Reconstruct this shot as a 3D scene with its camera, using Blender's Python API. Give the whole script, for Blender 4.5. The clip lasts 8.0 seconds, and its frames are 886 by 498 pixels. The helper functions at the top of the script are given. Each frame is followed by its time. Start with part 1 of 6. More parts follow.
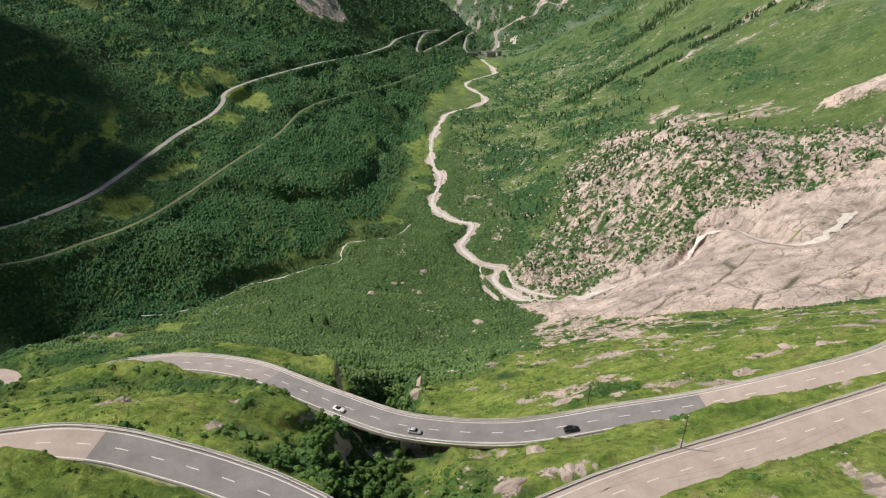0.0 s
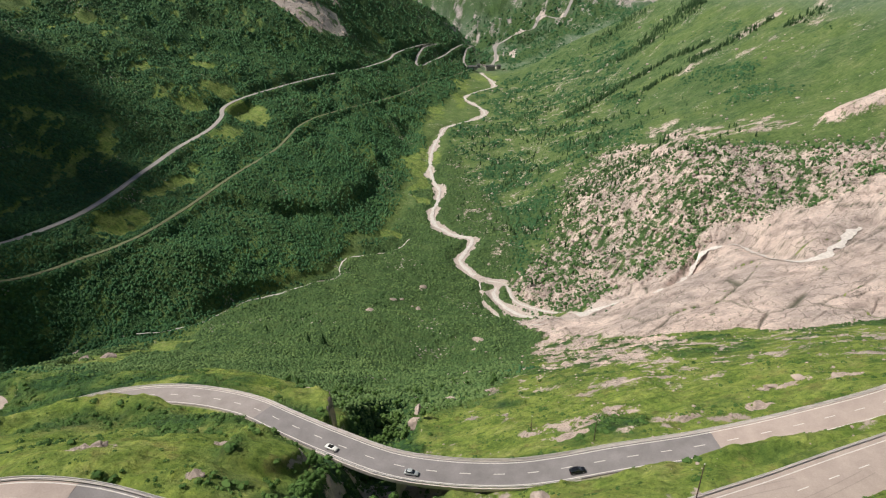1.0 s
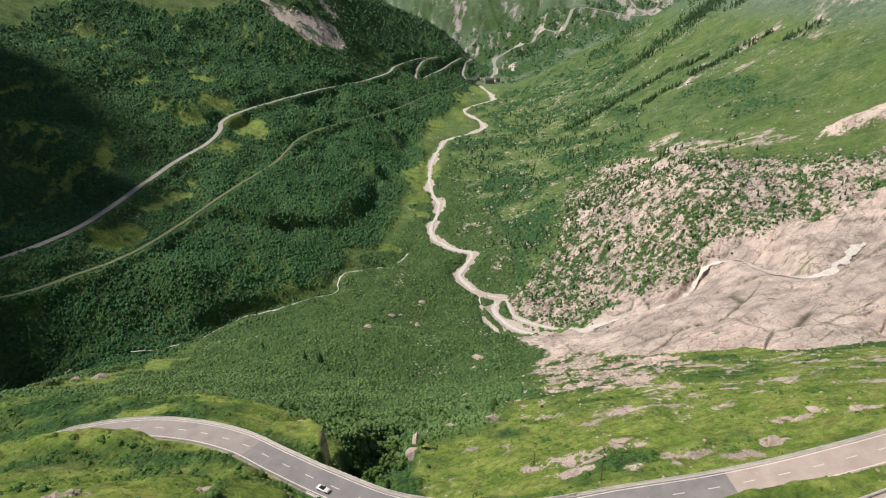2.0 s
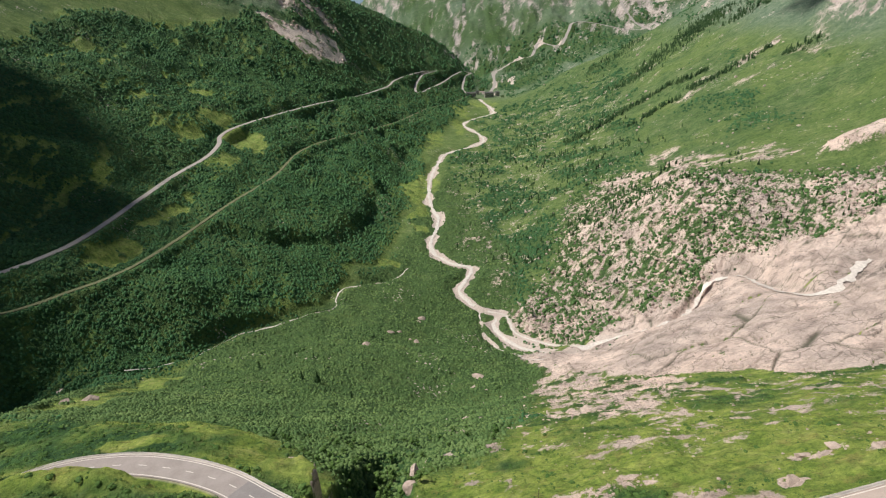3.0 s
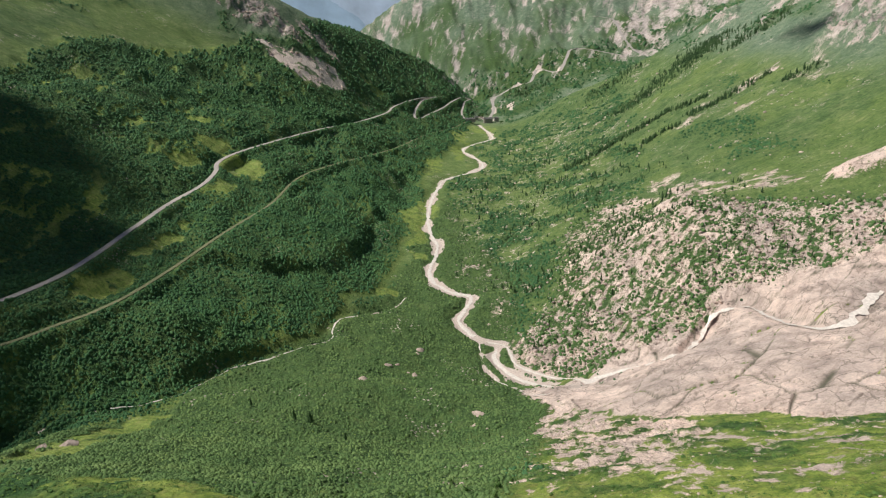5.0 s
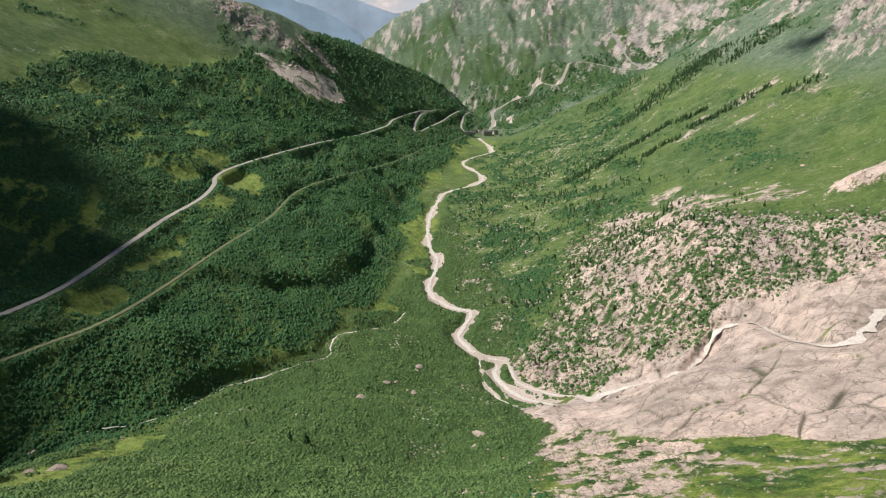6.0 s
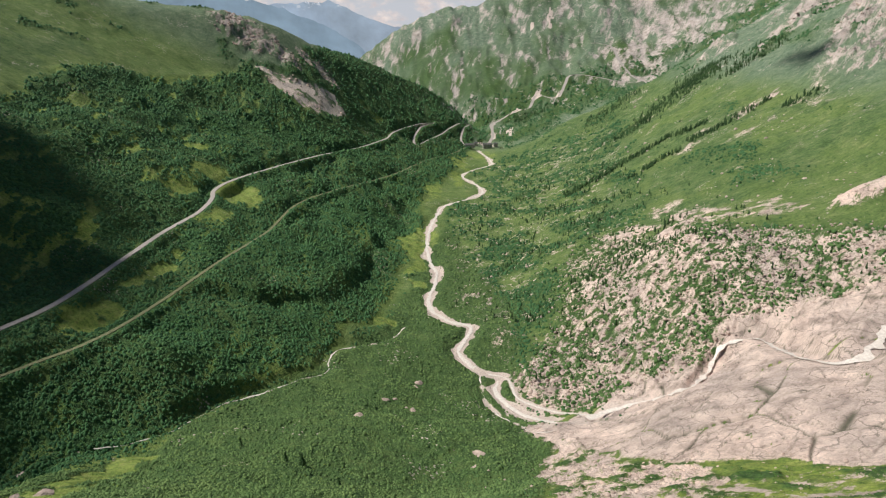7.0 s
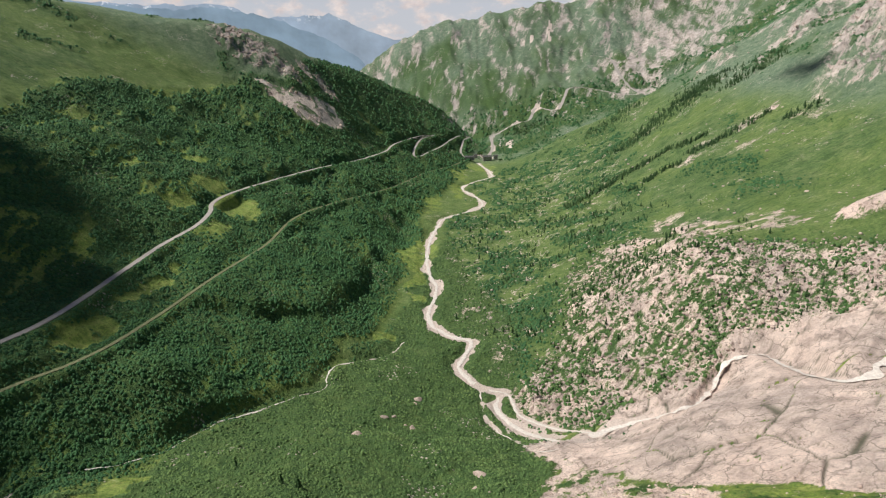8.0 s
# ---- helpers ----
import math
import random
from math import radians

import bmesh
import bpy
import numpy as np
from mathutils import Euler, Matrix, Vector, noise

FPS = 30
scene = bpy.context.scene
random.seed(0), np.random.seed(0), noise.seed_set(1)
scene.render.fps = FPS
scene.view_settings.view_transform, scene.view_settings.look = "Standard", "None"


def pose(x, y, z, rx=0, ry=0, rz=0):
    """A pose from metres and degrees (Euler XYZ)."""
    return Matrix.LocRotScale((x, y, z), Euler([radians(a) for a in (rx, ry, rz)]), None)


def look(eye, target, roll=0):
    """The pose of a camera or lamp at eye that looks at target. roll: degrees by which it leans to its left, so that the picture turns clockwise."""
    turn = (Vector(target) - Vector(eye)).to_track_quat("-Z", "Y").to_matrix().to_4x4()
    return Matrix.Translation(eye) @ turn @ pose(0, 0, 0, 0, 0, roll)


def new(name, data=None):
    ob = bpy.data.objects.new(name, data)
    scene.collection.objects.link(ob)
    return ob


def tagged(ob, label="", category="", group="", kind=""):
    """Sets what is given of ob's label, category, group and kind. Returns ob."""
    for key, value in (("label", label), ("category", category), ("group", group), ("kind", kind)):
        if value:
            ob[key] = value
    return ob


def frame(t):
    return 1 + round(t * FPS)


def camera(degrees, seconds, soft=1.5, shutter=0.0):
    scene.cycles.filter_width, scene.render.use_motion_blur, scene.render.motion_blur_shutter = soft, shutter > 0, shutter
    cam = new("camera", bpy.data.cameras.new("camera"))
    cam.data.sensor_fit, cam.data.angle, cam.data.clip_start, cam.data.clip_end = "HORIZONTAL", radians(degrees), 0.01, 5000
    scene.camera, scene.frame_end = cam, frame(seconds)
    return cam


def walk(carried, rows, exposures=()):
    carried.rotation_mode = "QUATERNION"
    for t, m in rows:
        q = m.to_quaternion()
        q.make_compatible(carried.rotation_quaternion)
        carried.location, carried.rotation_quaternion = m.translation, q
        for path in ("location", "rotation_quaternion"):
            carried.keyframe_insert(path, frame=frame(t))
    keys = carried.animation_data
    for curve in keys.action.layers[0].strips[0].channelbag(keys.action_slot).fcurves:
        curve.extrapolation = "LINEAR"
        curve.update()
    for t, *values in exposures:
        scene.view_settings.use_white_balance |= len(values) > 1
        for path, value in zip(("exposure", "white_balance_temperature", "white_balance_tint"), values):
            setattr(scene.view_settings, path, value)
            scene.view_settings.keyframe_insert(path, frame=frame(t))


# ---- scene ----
cam = camera(70.4, 8.0, 1.2)
METRES, EYE, TILT, LEAN, TURN = 78.0, 560.0, -27.4, 0.0, 0.0
ROWS = [
    (0.0, 0.0, 0.0, 0.0, -0.0, -0.0, -0.0),
    (0.5, 0.0019, 0.049, 0.0283, -0.03, 0.52, 0.02),
    (1.0, 0.0039, 0.1025, 0.0594, -0.04, 1.09, 0.04),
    (1.5, 0.0062, 0.1526, 0.0879, -0.06, 1.61, 0.06),
    (3.0, 0.0114, 0.3171, 0.1743, -0.11, 3.29, 0.08),
    (3.5, 0.0132, 0.3699, 0.202, -0.13, 3.82, 0.09),
    (4.0, 0.0158, 0.4278, 0.2325, -0.14, 4.39, 0.11),
    (4.5, 0.0195, 0.4818, 0.2603, -0.14, 4.91, 0.13),
    (6.0, 0.0274, 0.653, 0.3449, -0.15, 6.57, 0.2),
    (6.5, 0.03, 0.7086, 0.3722, -0.15, 7.09, 0.23),
    (7.0, 0.0327, 0.7695, 0.4012, -0.16, 7.66, 0.26),
    (7.5, 0.0341, 0.8261, 0.429, -0.17, 8.17, 0.27),
    (8.0, 0.0367, 0.8871, 0.4592, -0.16, 8.72, 0.29),
]
walk(cam, [(t, pose(0, 0, EYE, TILT, LEAN, TURN) @ pose(METRES * x, METRES * y, METRES * z, 90 + pitch, roll, yaw)) for t, x, y, z, yaw, pitch, roll in ROWS], [(0.0, 0.03), (4.0, 0.12), (8.0, 0.12)])

# ---- light ----
SUN_WAY = Vector((-0.73, 0.13, 1.0)).normalized()
world = bpy.data.worlds.new("sky")
scene.world = world
world.use_nodes = True
sky = world.node_tree.nodes.new("ShaderNodeTexSky")
sky.sky_type = "NISHITA"
sky.sun_disc = False
sky.sun_elevation = math.asin(SUN_WAY.z)
sky.sun_rotation = math.atan2(SUN_WAY.x, SUN_WAY.y)
sky.altitude = 2200
sky.air_density, sky.dust_density = 1.0, 3.0
world.node_tree.links.new(sky.outputs["Color"], world.node_tree.nodes["Background"].inputs["Color"])
world.node_tree.nodes["Background"].inputs["Strength"].default_value = 0.05
sun = new("sun", bpy.data.lights.new("sun", "SUN"))
sun.data.energy, sun.data.angle, sun.data.color = 5.0, radians(0.53), (1.0, 0.955, 0.86)
sun.matrix_world = look((0, 0, 0), -SUN_WAY)


# ---- materials ----
class Nodes:
    """Short names for building a node material."""

    def __init__(self, name, rough=0.9):
        self.mat = bpy.data.materials.new(name)
        self.mat.use_nodes = True
        self.tree = self.mat.node_tree
        self.bsdf = self.tree.nodes["Principled BSDF"]
        self.bsdf.inputs["Roughness"].default_value = rough
        self.bsdf.inputs["Specular IOR Level"].default_value = 0.5 if rough < 0.6 else 0.12
        self.coord = None

    def add(self, kind):
        return self.tree.nodes.new(kind)

    def link(self, a, b):
        self.tree.links.new(a, b)

    def place(self):
        if self.coord is None:
            self.coord = self.add("ShaderNodeNewGeometry").outputs["Position"]
        return self.coord

    def noise(self, size, detail=4.0, rough=0.55, stretch=None):
        n = self.add("ShaderNodeTexNoise")
        n.inputs["Scale"].default_value = 1.0 / size
        n.inputs["Detail"].default_value, n.inputs["Roughness"].default_value = detail, rough
        way = self.place()
        if stretch:
            m = self.add("ShaderNodeVectorMath")
            m.operation = "MULTIPLY"
            self.link(way, m.inputs[0])
            m.inputs[1].default_value = stretch
            way = m.outputs[0]
        self.link(way, n.inputs["Vector"])
        return n.outputs["Fac"]

    def cells(self, size, feature="F1", out="Distance"):
        n = self.add("ShaderNodeTexVoronoi")
        n.feature = feature
        n.inputs["Scale"].default_value = 1.0 / size
        self.link(self.place(), n.inputs["Vector"])
        return n.outputs[out]

    def stops(self, fac, rows):
        n = self.add("ShaderNodeValToRGB")
        ramp_ = n.color_ramp
        while len(ramp_.elements) < len(rows):
            ramp_.elements.new(0.5)
        for e, (at, c) in zip(ramp_.elements, rows):
            e.position, e.color = at, (*c, 1)
        self.link(fac, n.inputs["Fac"])
        return n.outputs["Color"]

    def mix(self, fac, a, b, mode="MIX"):
        n = self.add("ShaderNodeMix")
        n.data_type, n.blend_type = "RGBA", mode
        for sock, v in ((n.inputs[0], fac), (n.inputs[6], a), (n.inputs[7], b)):
            if isinstance(v, (int, float)):
                sock.default_value = v
            elif isinstance(v, tuple):
                sock.default_value = (*v, 1)
            else:
                self.link(v, sock)
        return n.outputs[2]

    def math(self, op, a, b=0.0, c=0.0):
        n = self.add("ShaderNodeMath")
        n.operation = op
        for sock, v in zip(n.inputs, (a, b, c)):
            if isinstance(v, (int, float)):
                sock.default_value = v
            else:
                self.link(v, sock)
        return n.outputs[0]

    def span(self, v, lo, hi):
        n = self.add("ShaderNodeMapRange")
        n.interpolation_type = "SMOOTHSTEP"
        n.inputs["From Min"].default_value, n.inputs["From Max"].default_value = lo, hi
        self.link(v, n.inputs["Value"])
        return n.outputs["Result"]

    def attribute(self, name):
        n = self.add("ShaderNodeAttribute")
        n.attribute_name = name
        return n.outputs["Fac"]

    def island(self):
        return self.add("ShaderNodeNewGeometry").outputs["Random Per Island"]

    def random(self):
        return self.add("ShaderNodeObjectInfo").outputs["Random"]

    def bump(self, height, strength, distance):
        n = self.add("ShaderNodeBump")
        n.inputs["Strength"].default_value, n.inputs["Distance"].default_value = strength, distance
        self.link(height, n.inputs["Height"])
        self.link(n.outputs["Normal"], self.bsdf.inputs["Normal"])

    def colour(self, c):
        if isinstance(c, tuple):
            self.bsdf.inputs["Base Color"].default_value = (*c, 1)
        else:
            self.link(c, self.bsdf.inputs["Base Color"])
        return self


def granite(k):
    """Pale pink-grey granite: broad staining, joints and fine grain."""
    base = k.stops(k.noise(22, 6, 0.6), [(0.3, (0.36, 0.288, 0.258)), (0.48, (0.60, 0.483, 0.432)), (0.7, (0.78, 0.635, 0.568))])
    base = k.mix(0.8, base, k.stops(k.noise(95, 5, 0.6, (1.0, 0.6, 1.0)), [(0.36, (0.70, 0.72, 0.74)), (0.52, (1.0, 1.0, 1.0)), (0.7, (1.12, 1.08, 1.06))]), "MULTIPLY")
    fine = k.stops(k.noise(2.2, 8, 0.8), [(0.3, (0.42, 0.42, 0.42)), (0.5, (0.9, 0.9, 0.9)), (0.66, (1.15, 1.13, 1.1))])
    return k.mix(0.7, base, fine, "MULTIPLY")


def ground_material():
    k = Nodes("ground", 0.95)
    patch, tuft, blade = k.noise(11, 6, 0.65), k.noise(1.6, 6, 0.75), k.noise(0.45, 4, 0.8)
    lush = k.stops(patch, [(0.26, (0.098, 0.165, 0.036)), (0.42, (0.180, 0.264, 0.058)), (0.56, (0.268, 0.340, 0.088)), (0.74, (0.37, 0.39, 0.150))])
    lush = k.mix(k.math('MULTIPLY', k.span(k.noise(7, 7, 0.7), 0.52, 0.66), 0.6), lush, (0.27, 0.245, 0.095))
    dry = k.stops(k.noise(34, 9, 0.78), [(0.3, (0.054, 0.110, 0.040)), (0.5, (0.104, 0.166, 0.068)), (0.7, (0.196, 0.234, 0.120))])
    grass = k.mix(k.attribute("dry"), lush, dry)
    streak = k.stops(k.noise(7, 7, 0.75, (0.35, 1.0, 0.35)), [(0.32, (0.55, 0.62, 0.55)), (0.5, (1.0, 1.0, 1.0)), (0.68, (1.35, 1.25, 1.2))])
    grass = k.mix(k.attribute("dry"), grass, k.mix(1.0, grass, streak, "MULTIPLY"))
    # Heath green, paled and blued: distance haze is put into this colour.
    heath = k.stops(k.noise(18, 8, 0.75), [(0.32, (0.075, 0.128, 0.095)), (0.5, (0.155, 0.215, 0.165)), (0.68, (0.27, 0.31, 0.25))])
    grass = k.mix(k.attribute("alpine"), grass, heath)
    pebble = k.add("ShaderNodeTexVoronoi")
    pebble.inputs["Scale"].default_value = 0.22
    k.link(k.place(), pebble.inputs["Vector"])
    lone = k.math("MULTIPLY", k.math("LESS_THAN", pebble.outputs["Distance"], 0.30), k.math("GREATER_THAN", k.noise(1.0 / 0.0131, 5, 0.7), 0.60))
    clod = k.stops(k.noise(4.2, 6, 0.7), [(0.32, (0.50, 0.56, 0.50)), (0.5, (1.0, 1.0, 1.0)), (0.68, (1.3, 1.2, 1.1))])
    grass = k.mix(0.9, grass, clod, "MULTIPLY")
    grass = k.mix(0.9, grass, k.stops(tuft, [(0.28, (0.34, 0.38, 0.36)), (0.5, (0.95, 0.95, 0.95)), (0.7, (1.35, 1.25, 1.1))]), "MULTIPLY")
    grass = k.mix(0.5, grass, k.stops(blade, [(0.3, (0.45, 0.5, 0.45)), (0.65, (1.25, 1.2, 1.1))]), "MULTIPLY")
    leaf = k.stops(k.noise(4, 6, 0.7), [(0.3, (0.020, 0.050, 0.017)), (0.5, (0.040, 0.094, 0.034)), (0.7, (0.076, 0.148, 0.054))])
    olive = k.stops(k.noise(3.5, 6, 0.7), [(0.3, (0.031, 0.064, 0.024)), (0.5, (0.064, 0.112, 0.040)), (0.7, (0.112, 0.168, 0.062))])
    crown = k.add("ShaderNodeTexVoronoi")
    crown.inputs["Scale"].default_value = 1.0 / 3.4
    k.link(k.place(), crown.inputs["Vector"])
    leaf = k.mix(0.75, leaf, k.stops(crown.outputs["Color"], [(0.2, (0.62, 0.66, 0.70)), (0.5, (1.0, 1.0, 1.0)), (0.85, (1.45, 1.35, 1.1))]), "MULTIPLY")
    olive = k.mix(0.6, olive, k.stops(crown.outputs["Color"], [(0.2, (0.66, 0.68, 0.7)), (0.5, (1.0, 1.0, 1.0)), (0.85, (1.4, 1.3, 1.15))]), "MULTIPLY")
    green = k.mix(k.attribute("shrub"), grass, k.mix(k.attribute("dry"), leaf, olive))
    stone = granite(k)
    stone = k.mix(k.attribute("crack"), stone, (0.085, 0.09, 0.06))
    warp = k.add("ShaderNodeTexNoise")
    warp.inputs["Scale"].default_value, warp.inputs["Detail"].default_value = 0.09, 3.0
    k.link(k.place(), warp.inputs["Vector"])
    bend = k.add("ShaderNodeVectorMath")
    bend.operation = "MULTIPLY_ADD"
    k.link(warp.outputs["Color"], bend.inputs[0])
    bend.inputs[1].default_value = (9, 9, 9)
    k.link(k.place(), bend.inputs[2])
    for size, wide, share in ((24.0, 0.016, 0.44), (9.0, 0.03, 0.56)):
        split = k.add("ShaderNodeTexVoronoi")
        split.feature = "DISTANCE_TO_EDGE"
        split.inputs["Scale"].default_value = 1.0 / size
        k.link(bend.outputs[0], split.inputs["Vector"])
        gap = k.math("MULTIPLY", k.math("LESS_THAN", split.outputs["Distance"], wide), k.span(k.noise(size * 2.6, 4, 0.6), share - 0.06, share + 0.06))
        stone = k.mix(k.math("MULTIPLY", gap, 0.5), stone, (0.10, 0.09, 0.075))
    edge = k.math("ADD", k.attribute("rock"), k.math("MULTIPLY", k.math("SUBTRACT", k.math("MULTIPLY", k.math("ADD", k.noise(7, 8, 0.8), k.noise(2.6, 6, 0.8)), 0.5), 0.5), 2.1))
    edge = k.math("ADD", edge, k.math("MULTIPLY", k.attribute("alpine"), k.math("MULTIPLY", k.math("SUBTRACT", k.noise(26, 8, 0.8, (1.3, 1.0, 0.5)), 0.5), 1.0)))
    # Grey crag stone with a bluish tint that paints haze onto far walls.
    haze_grey = k.mix(k.attribute("alpine"), stone, k.mix(0.95, stone, (0.74, 0.80, 0.84), "MULTIPLY"))
    both = k.mix(k.span(edge, 0.38, 0.62), k.mix(k.math("MULTIPLY", lone, k.attribute("dry")), green, (0.5, 0.43, 0.39)), haze_grey)
    gravel = k.stops(k.noise(2.5, 6, 0.75), [(0.3, (0.38, 0.31, 0.28)), (0.6, (0.62, 0.525, 0.475))])
    both = k.mix(k.span(k.attribute("gravel"), 0.35, 0.65), both, gravel)
    k.colour(both)
    k.bump(k.math("ADD", blade, k.math("ADD", k.math("MULTIPLY", tuft, 2.0), k.math("ADD", k.math("MULTIPLY", k.noise(6, 5, 0.65), 3.0), k.math("MULTIPLY", k.attribute("shrub"), k.math("MULTIPLY", k.noise(2.4, 3, 0.6), 5.0))))), 0.8, 0.75)
    return k.mat


def leaf_material(name, dark, mid, light):
    """Leaves whose green changes from clump to clump and over the slope; some light comes through them."""
    k = Nodes(name, 0.8)
    k.colour(k.mix(0.6, k.stops(k.island(), [(0.0, dark), (0.5, mid), (1.0, light)]), k.stops(k.noise(65, 7, 0.68), [(0.34, dark), (0.5, mid), (0.66, light)])))
    k.bsdf.inputs["Subsurface Weight"].default_value = 0.0
    return k.mat


def asphalt_material(name, a, b):
    k = Nodes(name, 0.92)
    base = k.stops(k.noise(5, 5, 0.6), [(0.3, a), (0.7, b)])
    k.colour(k.mix(0.35, base, k.stops(k.noise(0.35, 4, 0.8), [(0.3, (0.55, 0.55, 0.55)), (0.7, (1.1, 1.1, 1.1))]), "MULTIPLY"))
    k.bump(k.noise(0.08, 3), 0.3, 0.02)
    return k.mat


def plain_material(name, a, b, size, rough=0.8, metal=0.0):
    k = Nodes(name, rough)
    k.colour(k.stops(k.noise(size, 5, 0.65), [(0.3, a), (0.7, b)]))
    k.bsdf.inputs["Metallic"].default_value = metal
    k.bump(k.noise(size * 0.3, 4), 0.3, size * 0.05)
    return k.mat


def stone_material():
    k = Nodes("boulder_granite", 0.92)
    tone = k.stops(k.island(), [(0.0, (0.66, 0.66, 0.65)), (1.0, (1.0, 0.98, 0.96))])
    k.colour(k.mix(1.0, granite(k), tone, "MULTIPLY"))
    k.bump(k.noise(0.9, 6, 0.7), 0.7, 0.5)
    return k.mat


GROUND = ground_material()
STONE = stone_material()
SHRUB = leaf_material("alder_leaves", (0.026, 0.072, 0.031), (0.045, 0.118, 0.048), (0.082, 0.170, 0.068))
OLIVE = leaf_material("scrub_leaves", (0.043, 0.090, 0.031), (0.090, 0.152, 0.053), (0.152, 0.222, 0.078))
THICKET = leaf_material("thicket_leaves", (0.040, 0.090, 0.030), (0.070, 0.135, 0.045), (0.110, 0.180, 0.065))
NEAR_LEAF = leaf_material("green_leaves", (0.034, 0.078, 0.020), (0.070, 0.135, 0.034), (0.125, 0.200, 0.056))
TUSSOCK = leaf_material("tussock_grass", (0.085, 0.135, 0.032), (0.145, 0.215, 0.050), (0.22, 0.285, 0.080))
CONIFER = leaf_material("conifer_needles", (0.018, 0.044, 0.018), (0.036, 0.076, 0.028), (0.068, 0.118, 0.042))
BARK = plain_material("bark", (0.06, 0.045, 0.035), (0.13, 0.10, 0.08), 0.4, 0.95)
ASPHALT_NEW = asphalt_material("grey_asphalt", (0.20, 0.183, 0.183), (0.275, 0.252, 0.252))
ASPHALT_OLD = asphalt_material("bleached_asphalt", (0.365, 0.295, 0.265), (0.47, 0.385, 0.345))
ASPHALT_WORN = asphalt_material("worn_asphalt", (0.265, 0.232, 0.222), (0.345, 0.302, 0.288))
TYRE_MARK = asphalt_material("rubbed_asphalt", (0.31, 0.255, 0.23), (0.40, 0.33, 0.298))
SHOULDER = plain_material("shoulder_gravel", (0.40, 0.32, 0.285), (0.60, 0.49, 0.44), 0.8, 0.95)
VALLEY_ROAD = asphalt_material("pale_asphalt", (0.31, 0.28, 0.267), (0.41, 0.375, 0.352))
TRACK_BED = plain_material("track_ballast", (0.10, 0.11, 0.06), (0.19, 0.19, 0.11), 3.0, 0.95)
PAINT = plain_material("road_paint", (0.56, 0.51, 0.48), (0.70, 0.65, 0.61), 1.0, 0.7)
CONCRETE = plain_material("concrete", (0.46, 0.41, 0.38), (0.62, 0.56, 0.52), 3.0, 0.9)
STEEL = plain_material("galvanised_steel", (0.60, 0.57, 0.55), (0.76, 0.72, 0.69), 1.0, 0.6, 0.0)
WATER = plain_material("meltwater", (0.46, 0.415, 0.385), (0.74, 0.68, 0.63), 2.6, 0.5)
SILT = plain_material("river_gravel", (0.40, 0.355, 0.325), (0.60, 0.54, 0.50), 6.0, 0.95)


# ---- landform ----
def lattice(ix, iy, seed):
    """A repeatable random number from 0 to 1 for each whole-number place."""
    h = (ix.astype(np.int64) * 374761393 + iy.astype(np.int64) * 668265263 + seed * 974711) & 0x7FFFFFFF
    h = ((h ^ (h >> 13)) * 1274126177) & 0x7FFFFFFF
    h = ((h ^ (h >> 16)) * 60493) & 0x7FFFFFFF
    return ((h ^ (h >> 15)) & 0xFFFFF) / 1048575.0


def grain(x, y, size, seed=0):
    """Smooth noise from -1 to 1 with lumps of that many metres."""
    x, y = np.asarray(x, float) / size, np.asarray(y, float) / size
    ix, iy = np.floor(x), np.floor(y)
    fx, fy = x - ix, y - iy
    fx, fy = fx * fx * fx * (fx * (fx * 6 - 15) + 10), fy * fy * fy * (fy * (fy * 6 - 15) + 10)
    a, b = lattice(ix, iy, seed), lattice(ix + 1, iy, seed)
    c, d = lattice(ix, iy + 1, seed), lattice(ix + 1, iy + 1, seed)
    return 2 * (a + (b - a) * fx + (c - a) * fy + (a - b - c + d) * fx * fy) - 1


def fractal(x, y, size, octaves=4, seed=0, gain=0.5):
    total, scale = 0.0, 1.0
    for k in range(octaves):
        total = total + scale * grain(x + 13.7 * k, y - 7.3 * k, size / 2 ** k, seed + k)
        scale *= gain
    return total


def slabs(x, y, size, seed):
    """Cells of split rock: a random number for each, and how near a place lies to the joint between two of them."""
    x, y = np.asarray(x, float) / size, np.asarray(y, float) / size
    ix, iy = np.floor(x), np.floor(y)
    first, second = np.full(x.shape, 9.0), np.full(x.shape, 9.0)
    mark, tilt = np.zeros(x.shape), np.zeros(x.shape)
    for dx in (-1, 0, 1):
        for dy in (-1, 0, 1):
            cx, cy = ix + dx, iy + dy
            px, py = cx + lattice(cx, cy, seed), cy + lattice(cx, cy, seed + 1)
            d = np.hypot(x - px, y - py)
            nearer = d < first
            second = np.where(nearer, first, np.minimum(second, d))
            mark = np.where(nearer, lattice(cx, cy, seed + 2), mark)
            tilt = np.where(nearer, (x - px) * (lattice(cx, cy, seed + 3) - 0.5) + (y - py) * (lattice(cx, cy, seed + 4) - 0.5), tilt)
            first = np.where(nearer, d, first)
    return mark, tilt, second - first


def domes(x, y, size, seed):
    """Rounded crowns standing side by side, each of its own height, from 0 to 1."""
    x, y = np.asarray(x, float) / size, np.asarray(y, float) / size
    ix, iy = np.floor(x), np.floor(y)
    out = np.zeros(x.shape)
    for dx in (-1, 0, 1):
        for dy in (-1, 0, 1):
            cx, cy = ix + dx, iy + dy
            d = (x - cx - lattice(cx, cy, seed)) ** 2 + (y - cy - lattice(cx, cy, seed + 1)) ** 2
            out = np.maximum(out, (0.45 + 0.55 * lattice(cx, cy, seed + 2)) * np.sqrt(np.clip(1 - 1.3 * d, 0, 1)))
    return out


